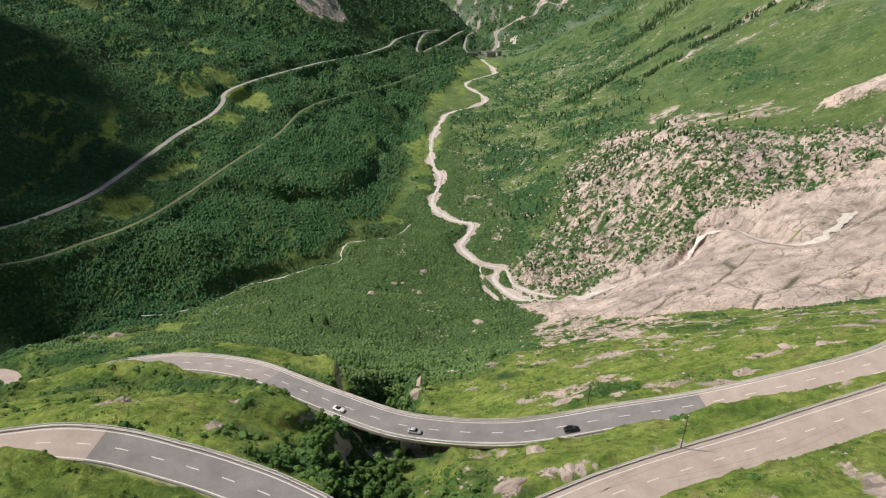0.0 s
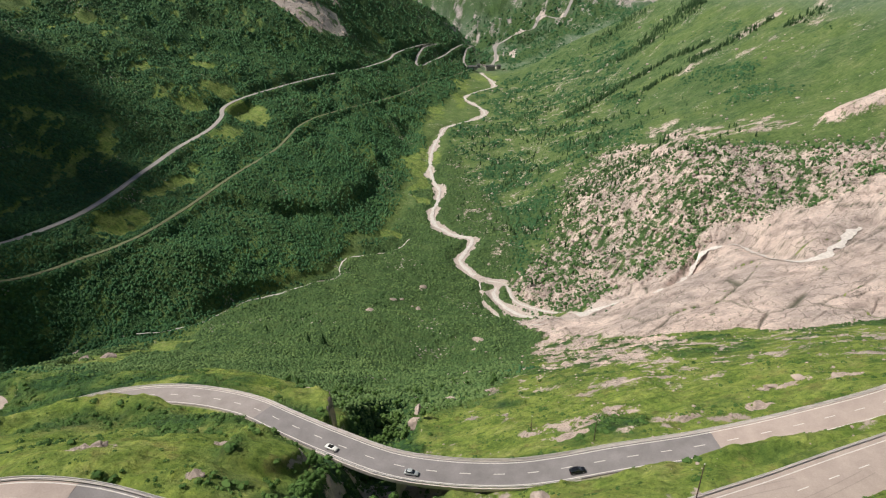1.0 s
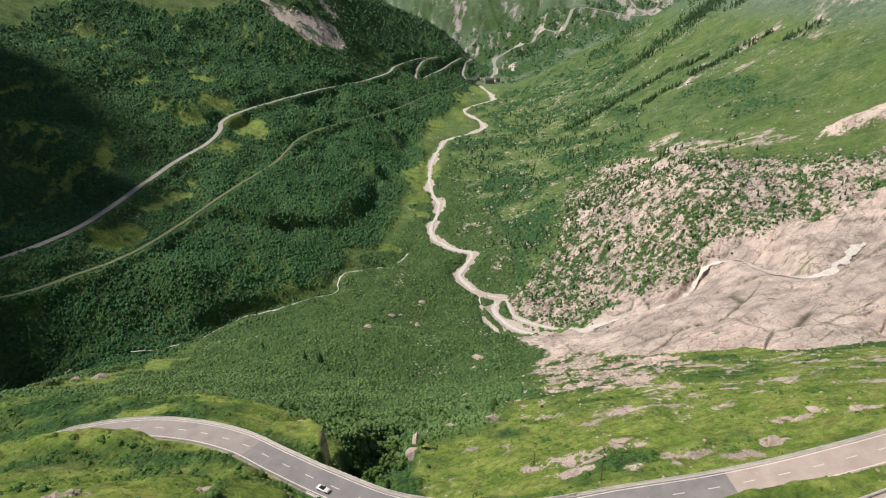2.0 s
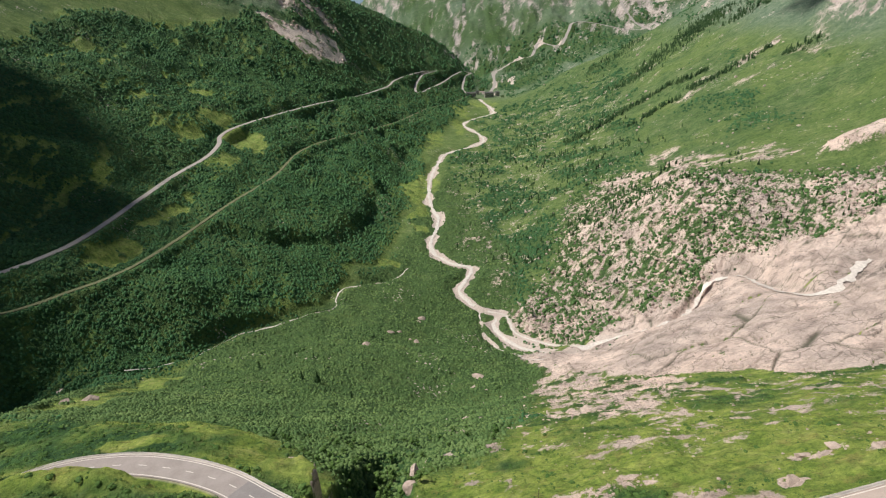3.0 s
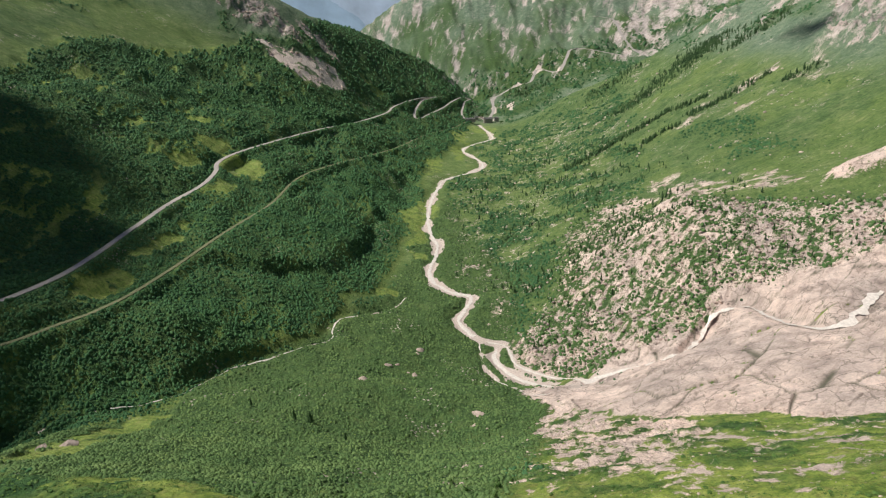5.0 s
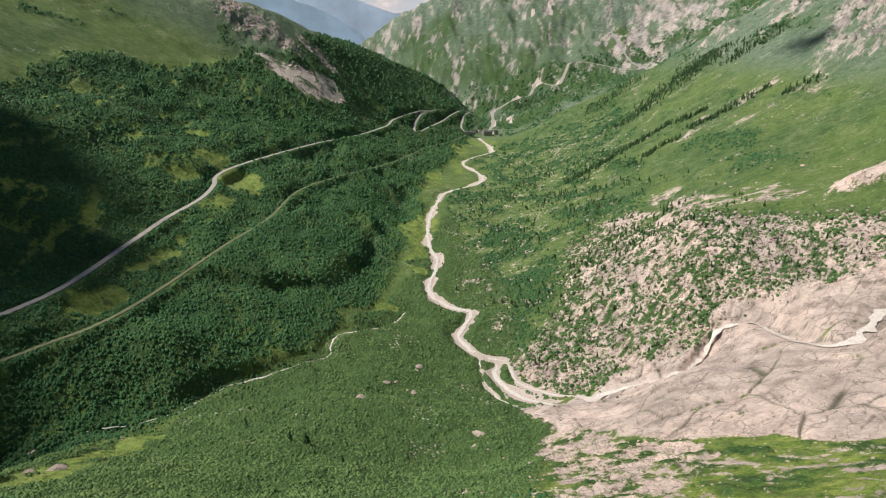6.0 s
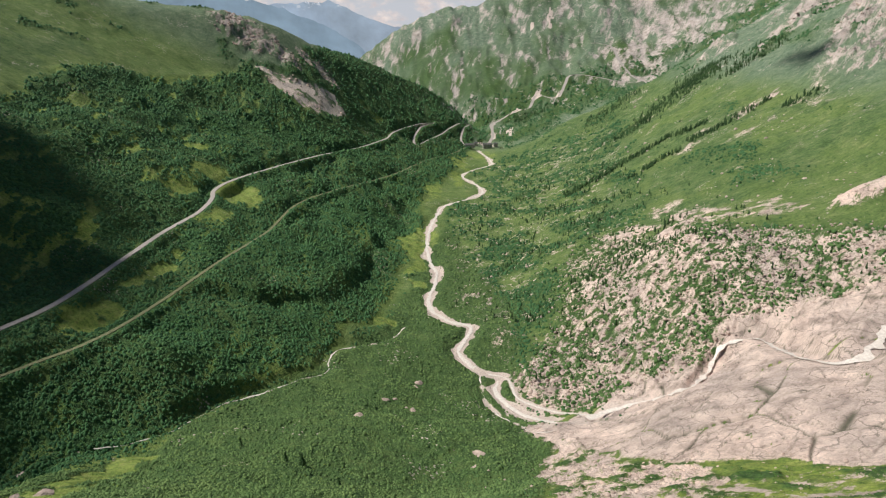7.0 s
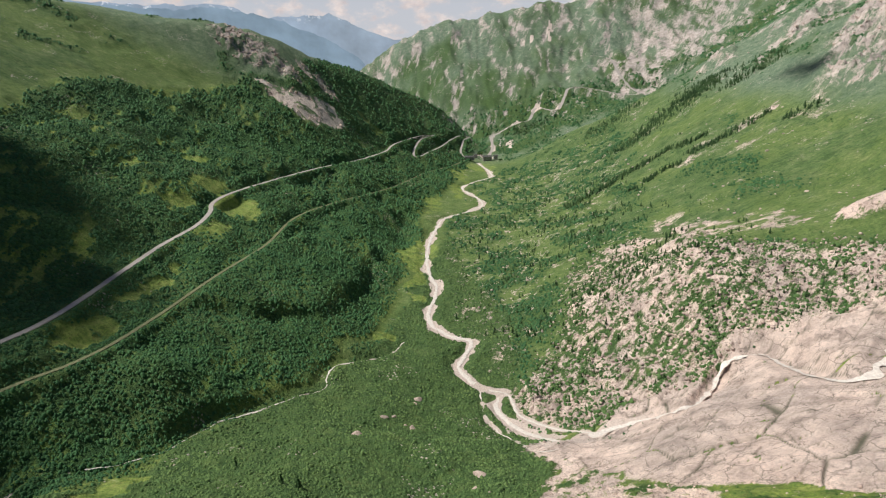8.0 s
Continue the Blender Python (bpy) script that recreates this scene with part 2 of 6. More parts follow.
def canopy(x, y):
    """The uneven roof of leaves over scrub and wood."""
    few = 1 - ramp(900, 1600, y)
    return 1.9 * few * domes(x, y, 3.6, 801) + 2.6 * domes(x, y, 7.5, 811) * ramp(-0.5, 0.5, grain(x, y, 37, 815)) + ramp(900, 1700, y) * 4.2 * domes(x, y, 13.0, 821)


def ramp(a, b, v):
    s = np.clip((np.asarray(v, float) - a) / (b - a), 0, 1)
    return s * s * (3 - 2 * s)


# Break lines of the valley, from its far left side to its far right: y, x, z, heights from the drone's own level.
FAR_LEFT = [(-500, -1900, 60), (600, -1900, 230), (1800, -1900, 260), (2300, -1900, 200), (3000, -1700, -300), (3300, -1700, -480), (4250, -1700, -340), (5000, -1700, -340)]
LEFT_CREST = [(-500, -900, -20), (60, -900, 0), (600, -1100, 95), (1250, -1200, 125), (1850, -1200, 102), (2070, -1030, 92), (2230, -690, 36), (2323, -610, 38), (2500, -455, -58), (2700, -390, -100), (2900, -330, -135), (3050, -200, -198), (3150, -60, -268), (3250, 110, -345), (3350, -300, -485), (4250, -1000, -330), (5000, -1000, -330)]
LEFT_SLOPE = [(-500, -400, -60), (60, -400, -90), (300, -500, -180), (609, -590, -195), (1013, -618, -186), (1252, -690, -160), (1420, -640, -203), (1700, -560, -235), (1990, -445, -222), (2250, -390, -175), (2466, -333, -225), (2690, -190, -320), (2900, -120, -325), (3050, -20, -365), (3200, 130, -430), (3330, 0, -505), (4250, -800, -330), (5000, -800, -330)]
LEFT_ROAD = [(-500, -250, -40), (60, -250, -92), (200, -270, -194), (340, -380, -236), (560, -470, -258), (900, -480, -284), (1211, -428, -309), (1600, -365, -330), (1930, -318, -345), (2400, -200, -375), (2690, -105, -393), (2850, -20, -406), (3050, 90, -425), (3200, 150, -470), (3330, 60, -515), (4250, -640, -295), (5000, -640, -320)]
LEFT_TRACK = [(-500, -120, -35), (60, -120, -80), (90, -110, -93), (160, -105, -126), (220, -120, -165), (330, -236, -241), (440, -370, -310), (609, -350, -305), (940, -345, -330), (1236, -315, -352), (1600, -245, -385), (2000, -150, -430), (2450, -30, -475), (2800, 60, -500), (3050, 150, -480), (3200, 170, -500), (3330, 100, -518), (4250, -540, -215), (5000, -540, -330)]
STREAM = [(-500, -60, -30), (60, -62, -80), (106, -60, -94), (135, -50, -114), (160, -70, -130), (212, -72, -153), (300, -150, -222), (372, -198, -264), (440, -292, -310), (520, -290, -352), (621, -237, -383), (770, -150, -415), (936, -75, -449), (1412, -110, -468), (1717, -80, -474), (2100, 20, -492), (2527, 90, -514), (2850, 150, -522), (3050, 185, -510), (3300, 190, -505), (4250, -320, -38), (5000, -320, -240)]
MIDDLE = [(-500, 0, -30), (60, 2, -88), (96, 2, -104), (130, -4, -128), (160, -5, -152), (200, -12, -172), (300, -20, -236), (400, -20, -305), (485, 30, -352), (600, -60, -384), (689, 88, -442), (814, 80, -456), (970, 47, -453), (1412, -8, -476), (1717, -4, -479), (2000, 90, -496), (2527, 187, -518), (2850, 215, -524), (3080, 250, -512), (3300, 270, -470), (4250, -10, 104), (5000, -10, -120)]
RIGHT_TOE = [(-500, 60, -28), (60, 36, -80), (93, 40, -95), (130, 42, -118), (155, 40, -134), (210, 60, -158), (330, 95, -230), (453, 123, -314), (560, 150, -360), (690, 200, -418), (789, 206, -422), (970, 130, -445), (1412, 150, -468), (1717, 220, -474), (2031, 309, -480), (2527, 330, -500), (2850, 320, -515), (3052, 332, -498), (3300, 420, -410), (3700, 450, -170), (4250, 450, 195), (5000, 450, 0)]
RIGHT_BENCH = [(-500, 160, -20), (60, 90, -76), (106, 100, -94), (160, 118, -117), (220, 138, -151), (344, 215, -224), (460, 191, -284), (510, 260, -282), (600, 270, -330), (693, 306, -368), (760, 345, -318), (934, 374, -281), (1100, 420, -330), (1305, 432, -350), (1546, 440, -384), (1909, 537, -364), (2370, 640, -345), (2627, 510, -367), (2900, 520, -455), (3300, 700, -300), (3700, 760, -130), (4250, 850, 240), (5000, 850, 80)]
RIGHT_SHELF = [(-500, 260, 0), (60, 200, -58), (160, 220, -100), (344, 310, -208), (506, 340, -258), (560, 360, -278), (690, 385, -306), (756, 440, -285), (934, 480, -262), (1084, 546, -281), (1305, 560, -285), (1809, 658, -268), (2322, 790, -225), (2600, 770, -240), (2900, 820, -340), (3300, 1020, -270), (3700, 1080, -90), (4250, 1150, 340), (5000, 1150, 120)]
RIGHT_SLOPE = [(-500, 450, 60), (60, 400, 0), (300, 430, -130), (506, 470, -215), (690, 540, -245), (902, 601, -216), (1000, 664, -226), (1136, 680, -236), (1420, 735, -206), (1750, 778, -196), (2322, 918, -133), (2570, 922, -155), (2900, 1080, -200), (3300, 1300, -130), (3700, 1380, 30), (4250, 1500, 400), (5000, 1500, 150)]
FAR_RIGHT = [(-500, 1900, 500), (600, 1900, 480), (1136, 1900, 520), (1750, 1900, 500), (2570, 1900, 440), (3400, 1900, 280), (4250, 1900, 470), (5000, 1900, 200)]
BREAKS = [FAR_LEFT, LEFT_CREST, LEFT_SLOPE, LEFT_ROAD, LEFT_TRACK, STREAM, MIDDLE, RIGHT_TOE, RIGHT_BENCH, RIGHT_SHELF, RIGHT_SLOPE, FAR_RIGHT]
STEP, X0, Y0, NX, NY = 8.0, -2000.0, -480.0, 501, 680


def blurred(z, cells):
    """z smoothed along both ways by that many cells."""
    reach = int(math.ceil(3 * cells))
    k = np.exp(-0.5 * (np.arange(-reach, reach + 1) / cells) ** 2)
    k /= k.sum()
    for axis in (0, 1):
        pad = [(0, 0), (0, 0)]
        pad[axis] = (reach, reach)
        big = np.pad(z, pad, mode="edge")
        out = np.zeros_like(z)
        for i, w in enumerate(k):
            out += w * (big[i:i + z.shape[0]] if axis == 0 else big[:, i:i + z.shape[1]])
        z = out
    return z


def loft():
    """The bare valley between its break lines on an even grid, softened, the farther the more."""
    xs = X0 + STEP * np.arange(NX)
    z = np.zeros((NY, NX))
    for j in range(NY):
        y = Y0 + STEP * j
        px, pz = [], []
        for line in BREAKS:
            ys, lx, lz = zip(*line)
            px.append(np.interp(y, ys, lx))
            pz.append(np.interp(y, ys, lz))
        for i in range(1, len(px)):
            px[i] = max(px[i], px[i - 1] + 4)
        z[j] = np.interp(xs, px, pz)
    near, mid, far = blurred(z, 0.8), blurred(z, 2.2), blurred(z, 5.5)
    y = (Y0 + STEP * np.arange(NY))[:, None]
    a, b = ramp(250, 480, y), ramp(900, 1500, y)
    return (near * (1 - a) + mid * a) * (1 - b) + far * b


SHEET = loft()


def sampled(sheet, x, y):
    u, v = np.clip((x - X0) / STEP, 1, NX - 3.001), np.clip((y - Y0) / STEP, 1, NY - 3.001)
    i, j = np.floor(u).astype(int), np.floor(v).astype(int)
    u, v = u - i, v - j

    def cubic(a, b, c, d, t):
        return b + 0.5 * t * (c - a + t * (2 * a - 5 * b + 4 * c - d + t * (3 * (b - c) + d - a)))
    rows = [cubic(sheet[j + k, i - 1], sheet[j + k, i], sheet[j + k, i + 1], sheet[j + k, i + 2], u) for k in (-1, 0, 1, 2)]
    return cubic(*rows, v)


# ---- courses of roads, rails and water: x, y, z from the drone's level ----
def course(points, every=3.0):
    """A smooth line through the points, with a point every so many metres."""
    p = np.array(points, float)
    p = np.vstack([2 * p[0] - p[1], p, 2 * p[-1] - p[-2]])
    out = []
    for i in range(1, len(p) - 2):
        n = max(2, int(np.linalg.norm(p[i + 1] - p[i]) / every))
        t = (np.arange(n) / n)[:, None]
        a, b, c, d = p[i - 1], p[i], p[i + 1], p[i + 2]
        out.append(b + 0.5 * t * (c - a + t * (2 * a - 5 * b + 4 * c - d + t * (3 * (b - c) + d - a))))
    return np.vstack(out + [p[-2:-1]])


def laid(points, every=8.0, soften=6):
    """A line whose heights follow the bare valley, evened out along the way."""
    xy = course([(x, y, 0) for x, y in points], every)
    z = sampled(SHEET, xy[:, 0], xy[:, 1])
    for _ in range(soften):
        z = np.convolve(np.pad(z, 2, mode="edge"), [0.1, 0.2, 0.4, 0.2, 0.1], "valid")
    return np.column_stack([xy[:, :2], z])


UPPER = course([(160, 156, -99), (139, 146, -101), (119, 136.5, -104), (91, 130, -107.5), (67, 127.5, -112), (44, 125.7, -115), (29, 124, -116.8), (17, 123, -117.5), (2, 124, -118), (-13, 127.5, -118.5), (-29, 135.5, -119), (-43, 144.5, -120.5), (-57, 154.5, -123), (-74, 162.5, -126), (-92, 167, -129), (-112, 166, -132), (-132, 156, -135)], 1.5)
LOWER_LEFT = course([(-120, 66, -81), (-100, 78, -83), (-79, 84.2, -83.9), (-70, 85.5, -84.1), (-60, 85, -84.9), (-49, 82.5, -85.8), (-38.5, 79.5, -86.6), (-27, 75, -87.4), (-15, 68, -88.5), (-8, 57, -89.5), (-12, 44, -90), (-26, 34, -90)], 1.5)
LOWER_RIGHT = course([(24, 34, -96), (10, 46, -96.5), (6, 62, -97), (14, 75, -97), (28, 83, -97), (41, 88.5, -97), (53.5, 93, -97), (67, 97.7, -97), (81.5, 102.8, -96.5), (98, 108.5, -96), (120, 116, -95), (150, 126, -93)], 1.5)
SIDE_BEND = course([(-245, 256, -207), (-232, 258, -206), (-221, 255, -205.5), (-216, 247, -205), (-222, 238, -204), (-240, 232, -203)], 1.5)
VALLEY = laid([(-470, 480), (-440, 560), (-421, 664), (-421, 762), (-427, 867), (-429, 990), (-421, 1118), (-425, 1205), (-436, 1268), (-414, 1424), (-339, 1756), (-252, 2057), (-192, 2300), (-171, 2440), (-94, 2703), (-20, 2850)])
VALLEY_TURNS = laid([(-20, 2850), (-55, 2770), (-82, 2690), (-101, 2520), (-87, 2465), (-35, 2660), (24, 2846), (51, 2925), (110, 3080), (140, 3130), (112, 3020), (102, 2950), (95, 2866), (120, 2800)])
TRACK = laid([(-420, 470), (-396, 530), (-377, 584), (-356, 648), (-343, 767), (-332, 950), (-311, 1141), (-303, 1352), (-253, 1570), (-139, 1956), (-42, 2338), (45, 2586), (110, 2790)])
FAR_PASS = laid([(200, 2860), (213, 2891), (254, 3077), (260, 3235), (305, 3267), (393, 3300), (446, 3274), (475, 3330), (500, 3367), (585, 3275), (640, 3370), (683, 3441), (814, 3369), (985, 3263), (965, 3380), (947, 3514), (937, 3669), (840, 3726)])
RIVER = laid([(164, 2788), (195, 2627), (200, 2472), (125, 2355), (79, 2219), (123, 2065), (124, 1927), (19, 1779), (-5, 1684), (-25, 1530), (-29, 1400), (-18, 1282), (-6, 1232), (-10, 1151), (-20, 1087), (-12, 1031), (20, 986), (48, 969), (45, 937), (28, 883), (56, 828), (82, 812), (72, 774), (91, 726), (111, 689), (130, 640), (164, 646), (190, 655), (216, 648), (232, 640), (262, 640), (303, 684), (325, 702), (352, 697), (343, 618), (339, 577), (349, 542), (384, 557), (430, 600)], 6, 4)
SIDE_ARM = laid([(53, 828), (75, 818), (92, 806), (99, 752), (117, 724), (149, 685), (170, 660)], 5, 3)
WEST_ARM = laid([(54, 815), (58, 740), (72, 706), (82, 676), (84, 604), (103, 582), (130, 603), (150, 630)], 5, 3)
STREAM_BED = laid([(-345, 430), (-334, 480), (-324, 508), (-302, 519), (-281, 537), (-269, 558), (-257, 576), (-250, 596), (-239, 625), (-230, 648), (-209, 673), (-173, 729), (-145, 763), (-146, 803), (-136, 837), (-109, 867), (-74, 908), (-55, 965)], 4, 2)


FALL = np.nonzero((RIVER[:, 0] > 225) & (RIVER[:, 0] < 322) & (RIVER[:, 1] > 630))[0]


def off_line(x, y, line, reach):
    """How far places lie from a line, and its height there; only where within reach."""
    dist, height = np.full(x.shape, 1e9), np.zeros(x.shape)
    box = (x > line[:, 0].min() - reach) & (x < line[:, 0].max() + reach) & (y > line[:, 1].min() - reach) & (y < line[:, 1].max() + reach)
    ids = np.nonzero(box.ravel())[0]
    px, py = x.ravel()[ids], y.ravel()[ids]
    best, bz = np.full(len(ids), 1e9), np.zeros(len(ids))
    for chunk in range(0, len(line) - 1):
        a, b = line[chunk], line[chunk + 1]
        lo, hi = np.minimum(a, b) - reach, np.maximum(a, b) + reach
        s = np.nonzero((px > lo[0]) & (px < hi[0]) & (py > lo[1]) & (py < hi[1]))[0]
        if not len(s):
            continue
        d = b[:2] - a[:2]
        t = np.clip(((px[s] - a[0]) * d[0] + (py[s] - a[1]) * d[1]) / max(1e-9, d @ d), 0, 1)
        r = np.hypot(px[s] - a[0] - t * d[0], py[s] - a[1] - t * d[1])
        better = r < best[s]
        best[s[better]] = r[better]
        bz[s[better]] = (a[2] + t * (b[2] - a[2]))[better]
    dist.ravel()[ids], height.ravel()[ids] = best, bz
    return dist, height


def inside(x, y, corners, soft):
    """1 well inside a ring of corners, 0 well outside, passing over within soft metres."""
    ring = np.array(corners, float)
    lo, hi = ring.min(0) - soft, ring.max(0) + soft
    out = np.zeros(x.shape)
    ids = np.nonzero(((x > lo[0]) & (x < hi[0]) & (y > lo[1]) & (y < hi[1])).ravel())[0]
    if not len(ids):
        return out
    px, py = x.ravel()[ids], y.ravel()[ids]
    within, near = np.zeros(len(ids), bool), np.full(len(ids), 1e12)
    for (ax, ay), (bx, by) in zip(ring, np.roll(ring, -1, 0)):
        dx, dy = bx - ax, by - ay
        within ^= ((ay > py) != (by > py)) & (px < ax + (py - ay) * dx / (dy or 1e-9))
        t = np.clip(((px - ax) * dx + (py - ay) * dy) / (dx * dx + dy * dy), 0, 1)
        near = np.minimum(near, (px - ax - t * dx) ** 2 + (py - ay - t * dy) ** 2)
    near = np.sqrt(near)
    out.ravel()[ids] = ramp(-soft, soft, np.where(within, near, -near))
    return out


def where_set(mask, x, y, shape):
    """The values of shape(x, y), worked out only where the mask is above nought."""
    out = np.zeros(x.shape)
    ids = np.nonzero(mask.ravel() > 0)[0]
    if len(ids):
        out.ravel()[ids] = shape(x.ravel()[ids], y.ravel()[ids])
    return out


def spots(x, y, rows):
    """Soft blots: x, y, half width, half depth."""
    out = np.zeros(x.shape)
    for cx, cy, rx, ry in rows:
        d = ((x - cx) / rx) ** 2 + ((y - cy) / ry) ** 2
        out = np.maximum(out, np.clip(1.25 - 0.75 * d, 0, 1))
    return out


DELTA = [(74, 768), (92, 742), (103, 746), (127, 721), (153, 702), (173, 660), (200, 668), (217, 664), (219, 630), (187, 628), (156, 616), (127, 590), (103, 576), (83, 588), (80, 682)]
SLAB = [(92, 585), (118, 515), (145, 452), (162, 392), (205, 378), (222, 335), (300, 285), (600, 420), (760, 640), (640, 735), (502, 700), (440, 692), (405, 712), (336, 722), (290, 690), (216, 704), (165, 668), (120, 640)]
RUBBLE = [(91, 790), (150, 870), (195, 1008), (231, 1156), (300, 1228), (368, 1195), (398, 1020), (436, 905), (490, 886), (530, 840), (640, 770), (780, 720), (620, 660), (440, 640), (330, 660), (216, 650), (120, 700)]
FOREST = [(-330, 400), (-900, 300), (-1000, 900), (-765, 1190), (-828, 1484), (-800, 1672), (-708, 1773), (-632, 2003), (-600, 2120), (-503, 2170), (-470, 2330), (-455, 2600), (-380, 2900), (-180, 3120), (110, 3290), (165, 3150), (140, 2900), (95, 2600), (45, 2250), (-45, 1900), (-50, 1500), (-90, 1150), (-100, 980), (-240, 620)]
FAN = [(-250, 300), (-300, 440), (-245, 610), (-90, 940), (-30, 1400), (20, 1650), (60, 1300), (120, 1010), (105, 770), (112, 640), (100, 540), (75, 440), (52, 330), (20, 220), (-45, 190), (-80, 240)]
GLADES = [(-398, 1290, 34, 60), (-395, 1120, 20, 60), (-470, 1180, 18, 50), (-389, 880, 15, 85), (-386, 700, 13, 65), (-460, 1330, 25, 35), (-50, 1430, 32, 110), (-45, 1250, 16, 55), (-45, 1150, 14, 40), (-90, 960, 28, 18), (-540, 1450, 25, 20), (80, 2450, 35, 120), (62, 2150, 22, 110), (-20, 1900, 28, 110), (165, 2690, 55, 95), (-250, 2440, 40, 30), (-238, 385, 22, 62), (-262, 478, 16, 42), (-150, 262, 18, 10), (-74, 216, 16, 8), (-110, 205, 14, 6)]
NEAR_ROCKS = [(33, 164, 8, 5), (43, 163, 9, 7), (56, 169, 8, 5), (38, 152, 7, 4), (69, 152, 8, 4), (-73, 109, 4.4, 2.2), (-49, 116.7, 2.4, 1.5), (-47.5, 99, 2.0, 1.4), (22, 107, 3.0, 3.0), (24, 91, 4.5, 3), (13, 88, 2.4, 5), (-83, 76, 6, 4), (120, 160, 6, 3), (108, 166, 9, 3), (92, 152, 4, 2.5)]


SCREE = [(-575, 2115), (-466, 2150), (-345, 2250), (-312, 2200), (-345, 2120), (-400, 2010), (-490, 2030)]
TERRACE = [(-330, 860), (-260, 880), (-215, 915), (-178, 940), (-158, 1040), (-148, 1180), (-135, 1290), (-150, 1390), (-230, 1400), (-290, 1150)]


CRAG_HIGH = [(870, 1510), (900, 1640), (1000, 1780), (1078, 1900), (1168, 1960), (1300, 1960), (1150, 1650), (960, 1430), (900, 1450)]
CRAG_CREST = [(1050, 2090), (1100, 2200), (1192, 2300), (1320, 2400), (1400, 2360), (1230, 2200), (1102, 2054)]
CRAG_BAND = [(930, 2440), (1010, 2500), (1080, 2480), (1000, 2260), (950, 2330)]
TALUS_STRIP = [(710, 1650), (782, 1675), (850, 1655), (843, 1605), (764, 1604), (714, 1612)]
DRY_BAND = [(404, 1299), (470, 1271), (503, 1125), (570, 1075), (533, 915), (490, 925), (420, 990), (398, 1120)]
FAR_TALUS = [(1030, 3738), (1193, 3840), (1448, 3869), (1605, 3727), (1389, 3435), (1227, 3439), (1026, 3400), (960, 3523)]
CRAG = [(58, 300), (66, 250), (100, 262), (150, 330), (165, 385), (140, 455), (118, 540), (100, 590), (70, 430)]
REACH = [(-75, 205), (-20, 190), (28, 244), (40, 285), (-10, 300), (-60, 262)]
FLANK = [(-40, 92), (-35, 98), (-31, 108), (-31, 126), (-27, 124), (-24, 150), (-15, 128), (-12, 112), (-11, 92), (-17, 83), (-31, 87)]
BLUFF = [(-52, 153), (-40, 149), (-33, 146), (-31, 152), (-33, 164), (-40, 169), (-50, 165)]
SHELF = [(112, 742), (135, 712), (158, 690), (180, 668), (214, 668), (240, 650), (275, 655), (310, 690), (300, 730), (235, 745), (190, 755), (150, 772)]
CREST = [(-7, 226), (-8, 205), (-9, 184), (12, 176), (42, 186), (46, 232), (12, 240)]


def gorge(x, y):
    """The brook's gorge behind the grassy spur: 1 in its depth."""
    edge = np.interp(y, [260, 317, 355, 450, 520], [-232, -240, -258, -290, -300]) + 4 * grain(x, y, 18, 70) - x
    return ramp(0, 40, edge) * (1 - ramp(40, 190, edge)) * ramp(272, 305, y) * (1 - ramp(440, 560, y))


def mossy(x, y):
    """Joints in the slabs wide enough to hold green turf."""
    return ramp(0.4, 0.8, joints(x, y) + 0.3 * grain(x, y, 5, 159)) * ramp(-0.1, 0.3, grain(x, y, 34, 150))


